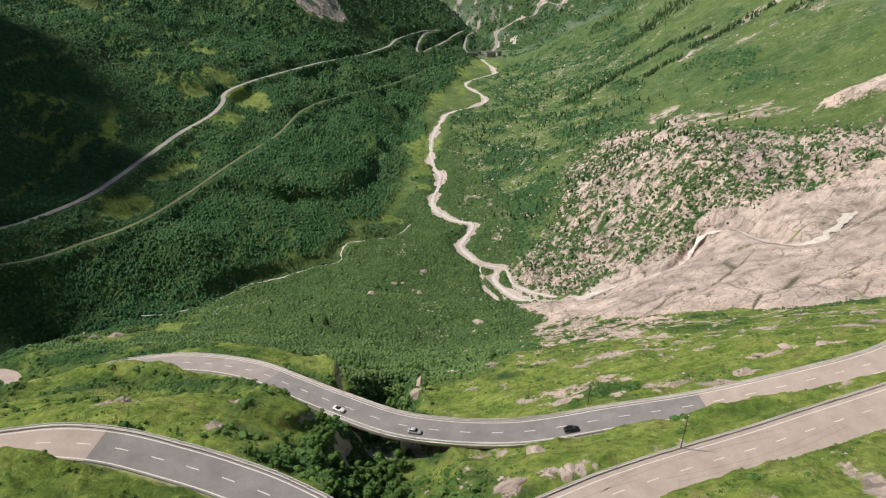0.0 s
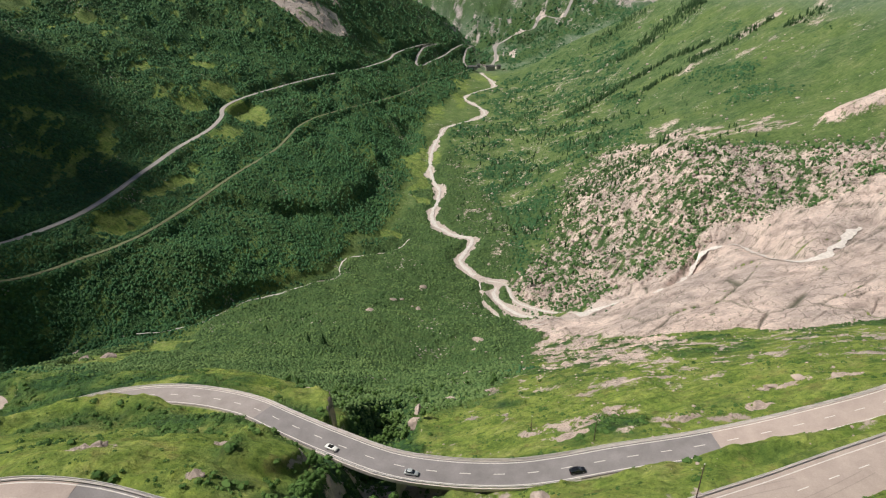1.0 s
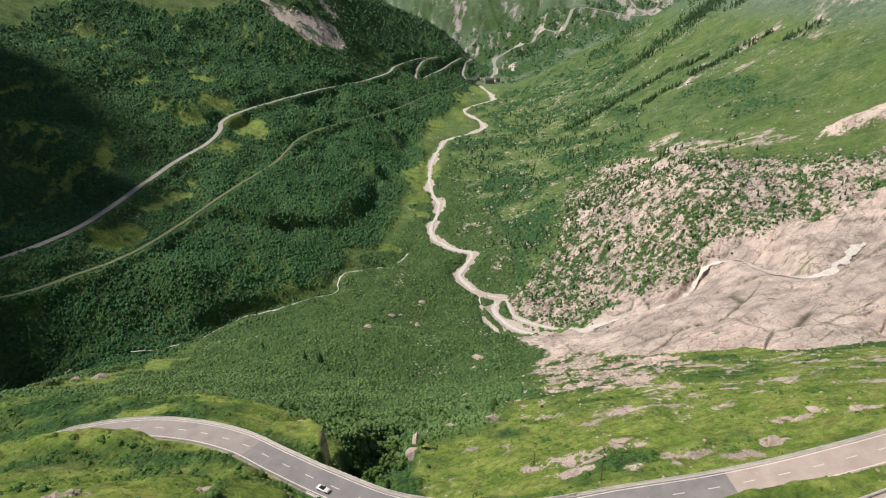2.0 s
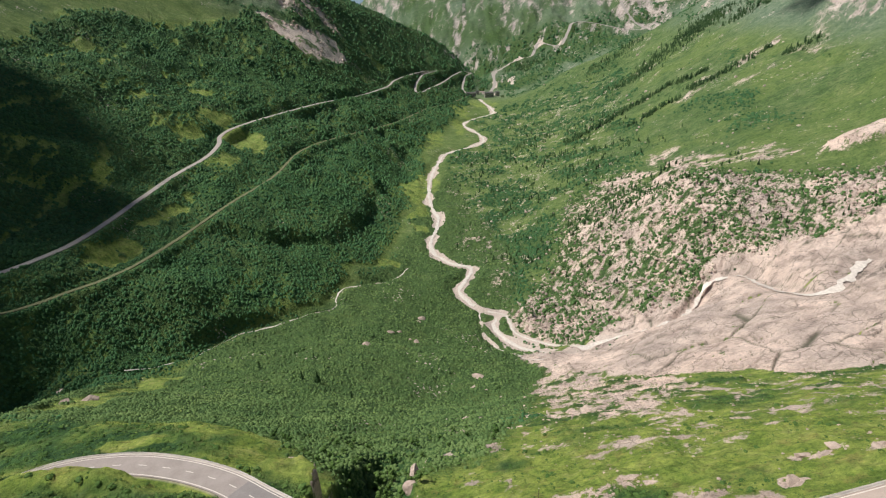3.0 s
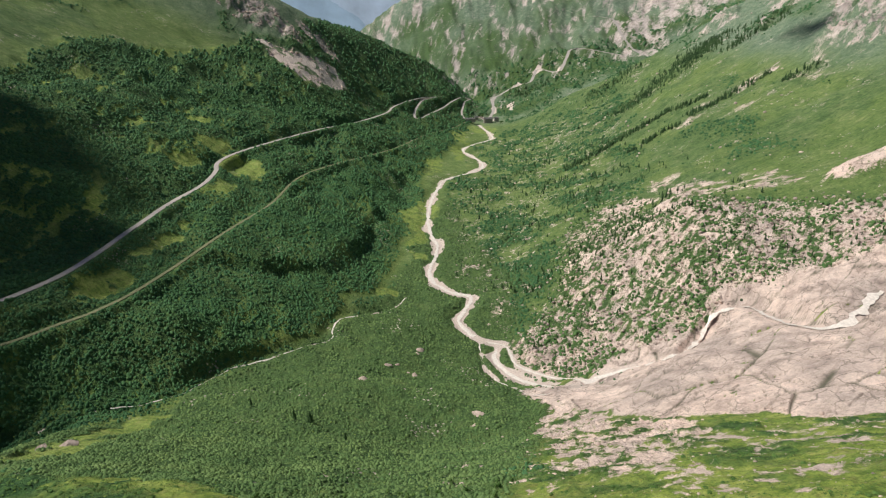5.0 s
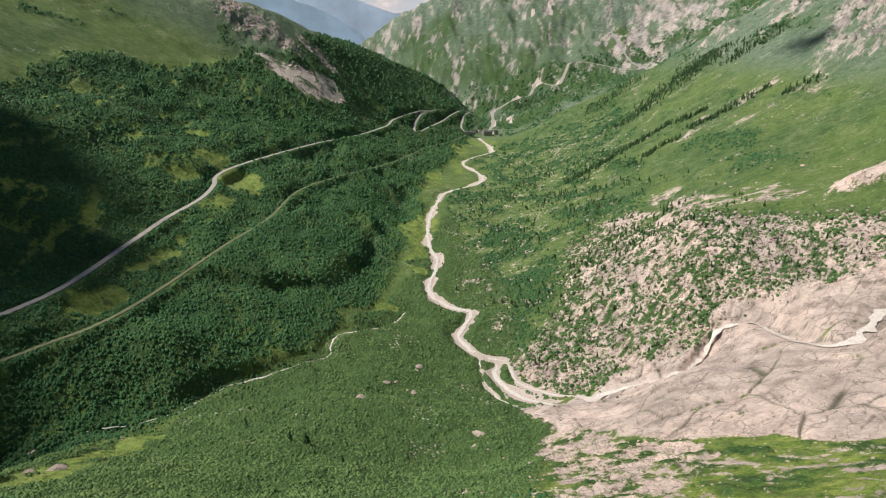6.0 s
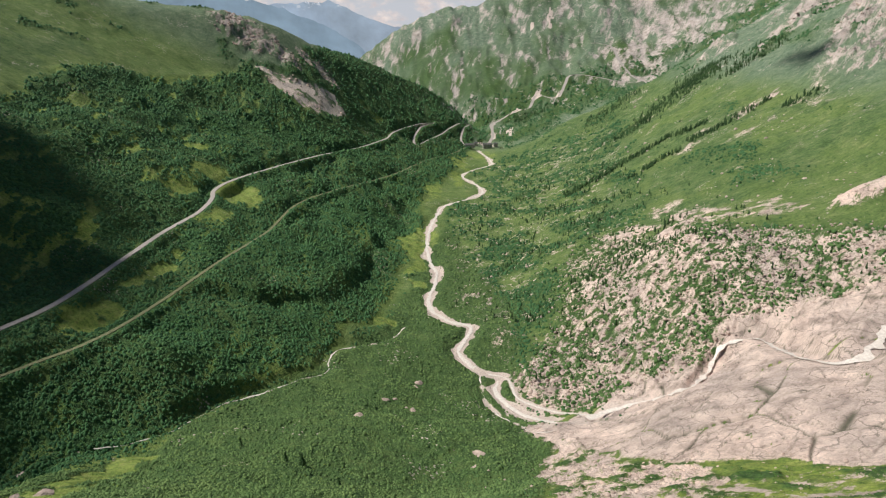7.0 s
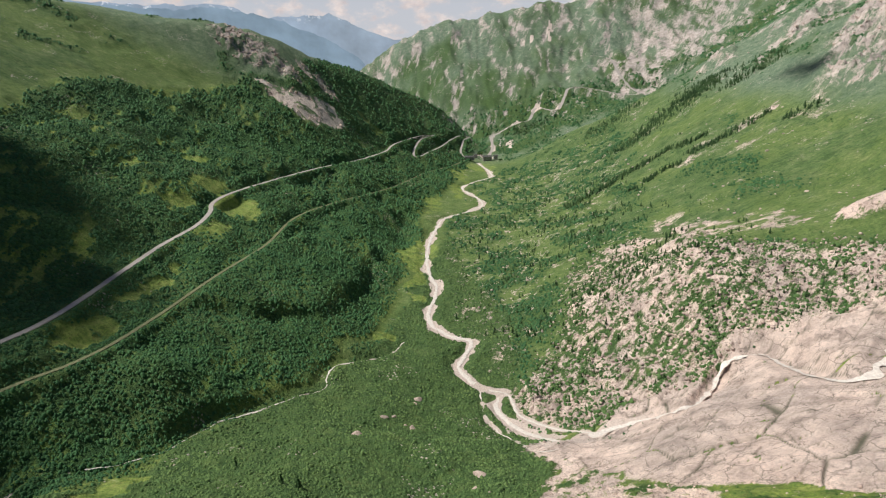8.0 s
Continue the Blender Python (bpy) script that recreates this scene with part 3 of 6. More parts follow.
def cover(x, y, slope):
    """What grows or lies at each place: rock, shrub, dry grass and gravel, each from 0 to 1."""
    speck, broad = fractal(x, y, 14, 4, 31), fractal(x, y, 90, 4, 41)
    wob_x, wob_y = 14 * grain(x, y, 60, 51) + 5 * grain(x, y, 15, 52), 14 * grain(x, y, 60, 53) + 5 * grain(x, y, 15, 54)
    wx, wy = x + wob_x * ramp(200, 500, y), y + wob_y * ramp(200, 500, y)
    slab, rubble = inside(wx, wy, SLAB, 9) * (1 - 0.8 * where_set(inside(wx, wy, SLAB, 9), x, y, mossy)), inside(wx + 16 * grain(x, y, 80, 59), wy + 20 * grain(x, y, 90, 60), RUBBLE, 34)
    forest, fan = inside(wx, wy, FOREST, 18), inside(wx, wy, FAN, 12)
    fine = fractal(x, y, 6, 3, 33)
    rock = np.maximum(slab * 1.0, rubble * np.clip(0.46 + 0.34 * fine + 0.16 * speck + 0.10 * broad + 0.12 * ramp(190, 420, x), 0, 0.95))
    openings = ramp(0.60, 0.90, fractal(2.2 * x + 0.25 * y, 0.6 * y, 44, 5, 43, 0.7)) * (1 - 0.6 * ramp(-420, -380, x + 0.06 * y))
    shrub = np.maximum(forest * (1 - 0.85 * openings * ramp(420, 520, y)), fan * np.clip(0.9 + 0.25 * speck, 0, 1))
    shrub = np.maximum(shrub, rubble * np.clip(0.72 - 0.5 * speck - 0.4 * fine, 0, 1))
    shrub = np.maximum(shrub, 0.9 * inside(wx, wy, [(45, 860), (85, 818), (112, 735), (160, 698), (218, 708), (205, 770), (150, 880), (110, 1000), (60, 960)], 8) * (1 - rubble))
    crag = inside(wx, wy, CRAG, 10)
    shrub = np.maximum(shrub, crag * np.clip(0.30 - 0.9 * speck, 0, 0.9))
    shelf = inside(wx, wy, SHELF, 7)
    rock = np.maximum(rock, shelf * np.clip(0.62 + 0.3 * fine + 0.25 * speck, 0, 1))
    # valley floor right of the river: scattered trees and thickets, thinning up the meadows
    right = ramp(-20, 60, x - np.interp(y, RIVER_Y, RIVER_X)) * ramp(690, 760, y) * (1 - ramp(0.42, 0.60, (x - 60) / np.maximum(y, 1) * 1.9 + 0.0)) * (1 - rubble) * (1 - ramp(2300, 2800, y))
    shrub = np.maximum(shrub, right * np.clip(0.52 + 0.75 * fractal(x, y, 45, 4, 61), 0, 1))
    rock = np.maximum(rock, right * np.clip(0.25 + 0.22 * speck + 0.2 * fine, 0, 0.5))
    # open slopes above: outcrops in bands
    high = ramp(380, 620, x) * ramp(1000, 1250, y)
    rock = np.maximum(rock, high * np.clip(0.06 + 0.30 * fractal(x, y, 75, 5, 71, 0.65) + 0.16 * ramp(950, 1250, x) * ramp(900, 1400, y) + 0.22 * ramp(0.8, 1.2, slope), 0, 0.75))
    shrub = np.maximum(shrub, high * np.clip(1.1 * fractal(x, y, 150, 4, 81) - 0.35, 0, 0.8))
    crags = np.maximum(np.maximum(inside(wx, wy, CRAG_HIGH, 45), inside(wx, wy, CRAG_CREST, 40)), inside(wx, wy, CRAG_BAND, 30))
    rock = np.maximum(rock, crags * np.clip(0.55 + 0.30 * speck + 0.30 * fractal(x, y, 45, 4, 73), 0, 0.95))
    rock = np.maximum(rock, inside(wx, wy, TALUS_STRIP, 8) * np.clip(0.55 + 0.3 * speck, 0, 0.9))
    rock = np.maximum(rock, inside(wx, wy, DRY_BAND, 30) * np.clip(0.46 + 0.30 * speck + 0.25 * fractal(x, y, 40, 3, 75), 0, 0.8))
    shrub = np.maximum(shrub, ramp(-560, -700, x) * ramp(1300, 1500, y) * (1 - ramp(2500, 2700, y)) * np.clip(1.5 * fractal(x, y, 130, 5, 83, 0.6) - 0.8, 0, 0.9))
    shrub = np.maximum(shrub, np.maximum(ramp(2650, 2850, y) * ramp(260, 330, x), ramp(2920, 3000, y) * ramp(110, 170, x)) * (1 - ramp(3400, 3700, y)) * np.clip(0.8 + 0.7 * fractal(x, y, 120, 4, 97), 0, 1))
    # far flanks
    far = ramp(2950, 3150, y)
    rock = np.maximum(rock, far * np.clip(0.17 + 0.26 * fractal(x * 1.6, y * 0.8, 70, 5, 91, 0.8) + 0.30 * inside(wx, wy, FAR_TALUS, 60) + 0.14 * ramp(0.75, 1.15, slope) + 0.14 * ramp(3750, 4200, y) + 0.25 * spots(x, y, [(960, 3400, 130, 150), (1060, 3330, 120, 110), (880, 3620, 90, 60)]), 0, 0.8))
    shrub = np.maximum(shrub, far * np.clip(0.75 + 0.6 * fractal(x, y, 200, 4, 95) - 0.5 * ramp(3500, 4000, y), 0, 1))
    knoll = spots(wx, wy, [(-640, 2240, 120, 90), (-560, 2250, 90, 60), (-500, 2240, 70, 50), (-420, 2330, 80, 50)])
    rock = np.maximum(rock, spots(wx, wy, [(605, 912, 60, 32), (392, 1050, 48, 26), (372, 1150, 30, 18)]) * np.clip(0.8 + 0.4 * fine, 0, 1))
    rock = np.maximum(rock, knoll * np.clip(0.52 + 0.25 * speck + 0.25 * fine, 0, 0.85))
    scree = inside(wx, wy, SCREE, 14)
    rock = np.maximum(rock, scree * np.clip(0.50 + 0.35 * speck + 0.25 * fine, 0, 0.9))
    shrub = shrub * (1 - 0.8 * scree)
    # foreground spur
    near = 1 - ramp(300, 420, y)
    side = near * ramp(20, 60, x) * ramp(150, 200, y)
    rock = np.maximum(rock, near * np.clip(-0.2 + 0.55 * fractal(x, y, 12, 5, 101, 0.65) + 0.2 * fine, 0, 0.75) * ramp(0, 40, x + 0.3 * y))
    rock = np.maximum(rock, side * np.clip(0.17 + 0.36 * fractal(x, y, 15, 5, 105, 0.7) + 0.34 * fine, 0, 0.9))
    shrub = np.maximum(shrub, ramp(20, 60, x) * ramp(180, 260, y) * (1 - ramp(420, 520, y)) * np.clip(1.2 * fractal(x, y, 17, 4, 107) + 0.05, 0, 0.9))
    rock = np.maximum(rock, crag * np.clip(0.60 + 0.35 * speck + 0.3 * fine, 0, 1))
    rock = np.maximum(rock, spots(x + 1.6 * grain(x, y, 5, 55), y + 1.6 * grain(x, y, 5, 56), NEAR_ROCKS) * np.clip(0.62 + 0.75 * fractal(x, y, 3.2, 3, 78), 0, 1))
    rock = np.maximum(rock, near * ramp(1.3, 2.2, slope) * ramp(95, 105, y) * np.clip(0.75 + 0.6 * speck, 0, 1))
    shrub = np.maximum(shrub, near * np.clip(1.4 * fractal(x, y, 26, 4, 111) - 0.35, 0, 1) * (1 - rock))
    gully = 1 - ramp(12, 17, off_line(x, y, RAVINE, 30)[0] + 2.5 * grain(x, y, 9, 57))
    gully = gully * (1 - ramp(1, 5, x - np.interp(y, RAVINE[:, 1], RAVINE[:, 0])) * (1 - ramp(116, 124, y)))
    gully = gully * (1 - inside(x, y, BLUFF, 3)) * (1 - inside(x, y, CREST, 3))
    rock = rock * (1 - gully * np.clip(0.9 - 1.1 * grain(x, y, 11, 58), 0.35, 1))
    shrub = np.maximum(shrub, gully)
    shrub = np.maximum(shrub, gorge(x, y) ** 0.5)
    mound = inside(x, y, [(-130, 140), (-100, 150), (-62, 148), (-48, 132), (-60, 126), (-95, 132)], 5) * np.clip(0.6 + fractal(x, y, 12, 3, 121), 0, 1)
    shrub = np.maximum(shrub, 0.9 * mound)
    shrub = np.maximum(shrub, inside(wx, wy, [(-70, 190), (-110, 230), (-200, 300), (-330, 360), (-330, 300), (-180, 205), (-110, 180)], 10) * np.clip(0.75 + 0.9 * fractal(x, y, 30, 3, 125), 0, 1))
    shrub = np.maximum(shrub, inside(x + 2 * grain(x, y, 6, 75), y + 2 * grain(x, y, 6, 76), FLANK, 3))
    shrub = shrub * (1 - ramp(25, 40, x) * (1 - ramp(96, 108, y - 0.36 * (x - 60))))
    glade = ramp(0.3, 0.75, spots(wx, wy, GLADES) + 0.75 * fractal(x, y, 32, 5, 127, 0.65)) * ramp(0.02, 0.3, spots(wx, wy, GLADES))
    shrub = shrub * (1 - glade)
    dry = np.clip(0.25 + 0.5 * broad + 0.5 * ramp(-750, -900, x) + 0.35 * ramp(1900, 2600, y) + 0.3 * glade * ramp(900, 1500, y) + 0.75 * ramp(250, 450, x) * ramp(900, 1200, y), 0, 1) * ramp(200, 600, y)
    dry = np.maximum(dry, 0.75 * fan * ramp(200, 350, y))
    dry = np.maximum(dry, 0.82 * ramp(520, 800, y) * (1 - forest * (1 - glade)))
    dry = dry * (1 - 0.6 * glade)
    return rock, np.clip(shrub * (1 - ramp(0.45, 0.65, rock)), 0, 1), dry


LOW_RIVER = RIVER[RIVER[:, 1] > 830]
order = np.argsort(LOW_RIVER[:, 1])
RIVER_Y, RIVER_X = LOW_RIVER[order, 1], LOW_RIVER[order, 0]


def bent(x, y):
    """Places pulled out along the rock's own grain, and bent a little."""
    u = 0.55 * (0.8 * x + 0.6 * y) + 5 * grain(x, y, 40, 145)
    v = 1.0 * (0.8 * y - 0.6 * x) + 5 * grain(x, y, 40, 146)
    return u, v


def slab_relief(x, y):
    """Rounded slabs that lean their own ways, split by joints."""
    u, v = bent(x, y)
    big, lean, edge = slabs(u, v, 46, 141)
    small, lean2, edge2 = slabs(u, v, 17, 151)
    tiny, lean3, edge3 = slabs(u, v, 6.5, 161)
    boss = ramp(250, 380, x) * ramp(430, 560, y)
    return 2.2 * fractal(x, y, 80, 2, 11) + boss * 5 * np.abs(fractal(0.8 * x + 0.5 * y, y, 58, 3, 12)) + (3.4 * (big - 0.3) + 3.2 * lean) * ramp(0, 0.04, edge) + (2.4 * small + 3.6 * lean2) * ramp(0, 0.06, edge2) + (0.9 * tiny + 1.3 * lean3) * ramp(0, 0.12, edge3) - 1.1 * joints(x, y) + 0.3 * fractal(x, y, 4, 2, 15)


def blocks(x, y):
    """Tumbled blocks of split rock, large and small."""
    big, lean, edge = slabs(x, 0.8 * y, 10.5, 171)
    small, lean2, edge2 = slabs(x, 0.8 * y, 4.6, 181)
    return (3.4 * big ** 2 + 3.0 * lean) * ramp(0, 0.16, edge) + (1.9 * small + 2.2 * lean2) * ramp(0, 0.2, edge2)


def joints(x, y):
    """Open joints between the slabs of bare rock, 1 in their middle."""
    u, v = bent(x, y)
    wide, fine, hair = slabs(u, v, 46, 141)[2] * 46, slabs(u, v, 17, 151)[2] * 17, slabs(u, v, 6.5, 161)[2] * 6.5
    open_here = ramp(-0.5, 0.2, grain(x, y, 55, 147))
    return np.maximum(np.maximum(open_here * np.exp(-(wide / 1.0) ** 2), 0.65 * ramp(-0.4, 0.5, grain(x, y, 33, 148)) * np.exp(-(fine / 0.7) ** 2)), 0.35 * ramp(0.1, 0.6, grain(x, y, 21, 149)) * np.exp(-(hair / 0.6) ** 2))


def ground(x, y):
    """The height of the land, with its knolls, ledges, gullies and the beds cut for roads and water."""
    x, y = np.asarray(x, float), np.asarray(y, float)
    z = sampled(SHEET, x, y)
    near = 1 - ramp(260, 460, y)
    mid = ramp(300, 600, y)
    z = z + near * (1.4 * fractal(x, y, 24, 5, 1, 0.55) + 0.40 * fractal(x, y, 3.5, 3, 8) + 1.2 * ramp(150, 230, y) * np.abs(fractal(x, y, 13, 4, 9)))
    z = z + mid * (3.0 * fractal(x, y, 70, 6, 2, 0.55) + ramp(900, 2000, y) * 8 * fractal(x, y, 220, 4, 3, 0.42) * ramp(60, 200, np.abs(x - np.interp(y, RIVER_Y, RIVER_X))))
    # swell of the alder fan, the terrace above the stream and its bank
    z = z + 17 * np.exp(-((x + 112) / 90) ** 2 - ((y - 545) / 150) ** 2) + 13 * np.exp(-((x + 280) / 45) ** 2 - ((y - 660) / 60) ** 2)
    bank = inside(x + 12 * grain(x, y, 70, 17), y + 12 * grain(x, y, 70, 18), TERRACE, 12)
    z = z + 17 * bank
    # tree canopy and hummocks on the wooded slopes
    wood = np.maximum(inside(x, y, FOREST, 20), inside(x, y, FAN, 15)) * ramp(230, 420, y)
    far_wood = 1 + ramp(800, 2000, y)
    z = z + wood * (3.0 * fractal(x * 0.8 + 0.5 * y, y, 42, 3, 20) + 7.0 * fractal(1.6 * x, 0.7 * y, 130, 3, 24) * inside(x, y, FOREST, 60) * (1 - 0.9 * ramp(1700, 2000, y))) * far_wood
    slab = inside(x + 6 * grain(x, y, 30, 5), y + 6 * grain(x, y, 30, 6), SLAB, 14)
    z = z + slab * where_set(slab, x, y, slab_relief)
    z = z + 13 * spots(x + 5 * grain(x, y, 20, 61), y, [(605, 905, 60, 30), (392, 1045, 45, 24)]) ** 2
    rub = inside(x, y, RUBBLE, 25)
    z = z + rub * (3.0 * np.abs(fractal(x, y, 30, 3, 21)) - 1.5 + where_set(rub, x, y, blocks))
    wall = ramp(3000, 3400, y) * ramp(-600, 100, x + 0.3 * (y - 3000))
    z = z - wall * (26 * np.abs(fractal(x * 1.7 + 0.35 * y, y * 0.55, 240, 5, 25)) + 12 * np.abs(fractal(x * 2, y * 0.9, 95, 5, 26)))
    z = z + 14 * spots(x, y, [(-640, 2240, 120, 90), (-560, 2250, 90, 60), (-500, 2240, 70, 50)]) * (np.abs(fractal(x, y, 45, 4, 28)) - 0.25)
    crag = ramp(850, 1150, x) * ramp(900, 1300, y) * (1 - ramp(2600, 3000, y))
    z = z + crag * 26 * (np.abs(fractal(x + 0.4 * y, y, 150, 5, 27)) - 0.2)
    for ring in (CRAG_HIGH, CRAG_CREST, CRAG_BAND):
        cliff = inside(x, y, ring, 35)
        z = z + cliff * (22 * np.abs(fractal(x, y, 70, 4, 29)) + 3.0 * where_set(cliff, x, y, blocks))
    z = z - 42 * gorge(x, y) - 7 * spots(x, y, [(-192, 226, 46, 26)]) - 3.6 * spots(x, y, [(24, 112, 18, 8)]) - 6 * spots(x, y, [(-7, 108, 9, 14)]) + 2.6 * spots(x, y, [(-72, 110, 24, 12), (-47, 98, 12, 7)])
    # stepped ledges along the foot of the slabs
    ledge = inside(x + 6 * grain(x, y, 25, 62), y + 6 * grain(x, y, 25, 63), CRAG, 8)
    level = (z + 2.0 * grain(x, y, 24, 64)) / 4.2
    z = z + ledge * 3.2 * (ramp(0.55, 0.95, level - np.floor(level)) - (level - np.floor(level)))
    # ravine under the viaduct and its cliffs
    d, h = off_line(x, y, RAVINE, 40)
    deep = 1 - ramp(3.5, 14.0, d + 2.2 * grain(x, y, 8, 35) + 0.8 * grain(x, y, 2.6, 36))
    z = np.where(d < 40, np.minimum(z, z * (1 - deep) + h * deep), z)
    # pinnacle beside the ravine and the bluff under the abutment
    for ring, top, at, fall in ((BLUFF, -122.5, 150, 0.15), (CREST, -178, 222, 0.46)):
        k = inside(x + 1.8 * grain(x, y, 7, 66) + 0.7 * grain(x, y, 2.2, 67), y + 1.8 * grain(x, y, 7, 68), ring, 1.3)
        z = z * (1 - k) + np.maximum(z, top - fall * (y - at) + 0.6 * grain(x, y, 5, 69)) * k
    for cx, cy, rx, ry, high in ((-40, 118, 9, 12, 4),):
        z = z + high * (1 - ramp(0.7, 1.1, np.hypot((x - cx) / rx, (y - cy) / ry) + 0.22 * grain(x, y, 9, 37)))
    # river and stream beds
    for line, half, depth in ((RIVER, 9, 3.0), (SIDE_ARM, 5, 1.5), (WEST_ARM, 3, 1.0), (STREAM_BED, 4, 2.5)):
        d, h = off_line(x, y, line, 40)
        k = 1 - ramp(half, half + 16, d)
        if line is STREAM_BED:
            depth = depth + 22 * (1 - ramp(450, 545, y))
        z = np.where(d < 40, z * (1 - k) + (h - depth) * k, z)
    # slot that the fall has cut into the slabs
    d, h = off_line(x, y, RIVER[FALL], 30)
    k = 1 - ramp(4, 13, d + 1.5 * grain(x, y, 6, 38))
    z = np.where(d < 30, z - 7 * k * ramp(255, 275, x), z)
    # banks on the uphill side of the near roads
    for line, start, end, high, wide in ((UPPER, -125, -42, 3.0, 22), (UPPER, -150, -84, 3.5, 20), (UPPER, 58, 170, 2.6, 16), (LOWER_LEFT, -140, -38, 4.2, 30), (LOWER_RIGHT, 62, 170, 2.0, 25)):
        d, h = off_line(x, y, line, wide + 4)
        step = np.argsort(line[:, 0])
        uphill = y < np.interp(x, line[step, 0], line[step, 1])
        lift = ramp(4.5, 9, d) * (1 - ramp(0.6 * wide, wide, d)) * ramp(start - 8, start + 8, x) * (1 - ramp(end - 8, end + 8, x)) * (0.8 + 0.5 * grain(x, y, 14, 39))
        z = np.where((d < wide + 4) & uphill, np.maximum(z, h) * (1 - ramp(0.5 * wide, wide, d)) * lift.clip(0, 1) + z * (1 - (1 - ramp(0.5 * wide, wide, d)) * lift.clip(0, 1)) + high * lift, z)
    # road beds
    for line, half, soft in ((UPPER, 4.6, 4.5), (LOWER_LEFT, 4.6, 4), (LOWER_RIGHT, 6.6, 4), (SIDE_BEND, 4.5, 8), (VALLEY, 6, 16), (VALLEY_TURNS, 6, 16), (TRACK, 5, 14), (FAR_PASS, 9, 24)):
        d, h = off_line(x, y, line, half + soft)
        k = 1 - ramp(half, half + soft, d)
        if line is UPPER:
            z = np.where(d < 5.6, np.minimum(z, h - 0.35), z)
            k = k * np.maximum(ramp(-26, -34, x), ramp(30, 38, x))
        z = np.where(d < half + soft, z * (1 - k) + (h - 0.25) * k, z)
    # hummocky inner bank of the bend
    d, _ = off_line(x, y, LOWER_LEFT, 30)
    step = np.argsort(LOWER_LEFT[:-20, 0])
    inner = (y < np.interp(x, LOWER_LEFT[step, 0], LOWER_LEFT[step, 1])) & (d < 30)
    z = z + np.where(inner, ramp(4.3, 7.0, d + 0.8 * grain(x, y, 4, 65)) * (1 - ramp(9, 26, d)) * ramp(-118, -100, x) * (1 - ramp(-44, -34, x)) * (1.3 + 2.2 * np.abs(fractal(x, y, 10, 4, 74))), 0)
    return z + EYE


RAVINE = course([(-9, 84, -103), (-11, 98, -113), (-13, 112, -122), (-17, 132, -132), (-20, 150, -147), (-22, 175, -164), (-22, 205, -182), (-22, 240, -203)], 2.0)


ACROSS, BEYOND = 581, 25


def half_width(y):
    """Half the width of the finely meshed land before the camera."""
    return 0.76 * np.maximum(y, 40) + 40


def sheet_axes():
    ys = [-480, -300, -200, -120, -60, -20, 10, 30, 45, 56]
    while ys[-1] < 4900:
        ys.append(ys[-1] + max(0.75, 0.0049 * ys[-1]))
    inner = np.linspace(-1, 1, ACROSS)
    outer = 1 + (np.arange(1, BEYOND + 1) / BEYOND) ** 1.6
    return np.array(ys), np.concatenate([-outer[::-1], inner, outer])


def off_ways(x, y):
    """1 on the roads, rails and water, where no crowns may stand, 0 clear of them."""
    out = np.zeros(x.shape)
    for line, half in ((VALLEY, 7), (VALLEY_TURNS, 8), (TRACK, 5), (FAR_PASS, 9), (RIVER, 9), (SIDE_ARM, 6), (WEST_ARM, 3), (STREAM_BED, 1.5), (SIDE_BEND, 6), (UPPER, 6)):
        out = np.maximum(out, 1 - ramp(half, half + 4, off_line(x, y, line, half + 5)[0]))
    return out


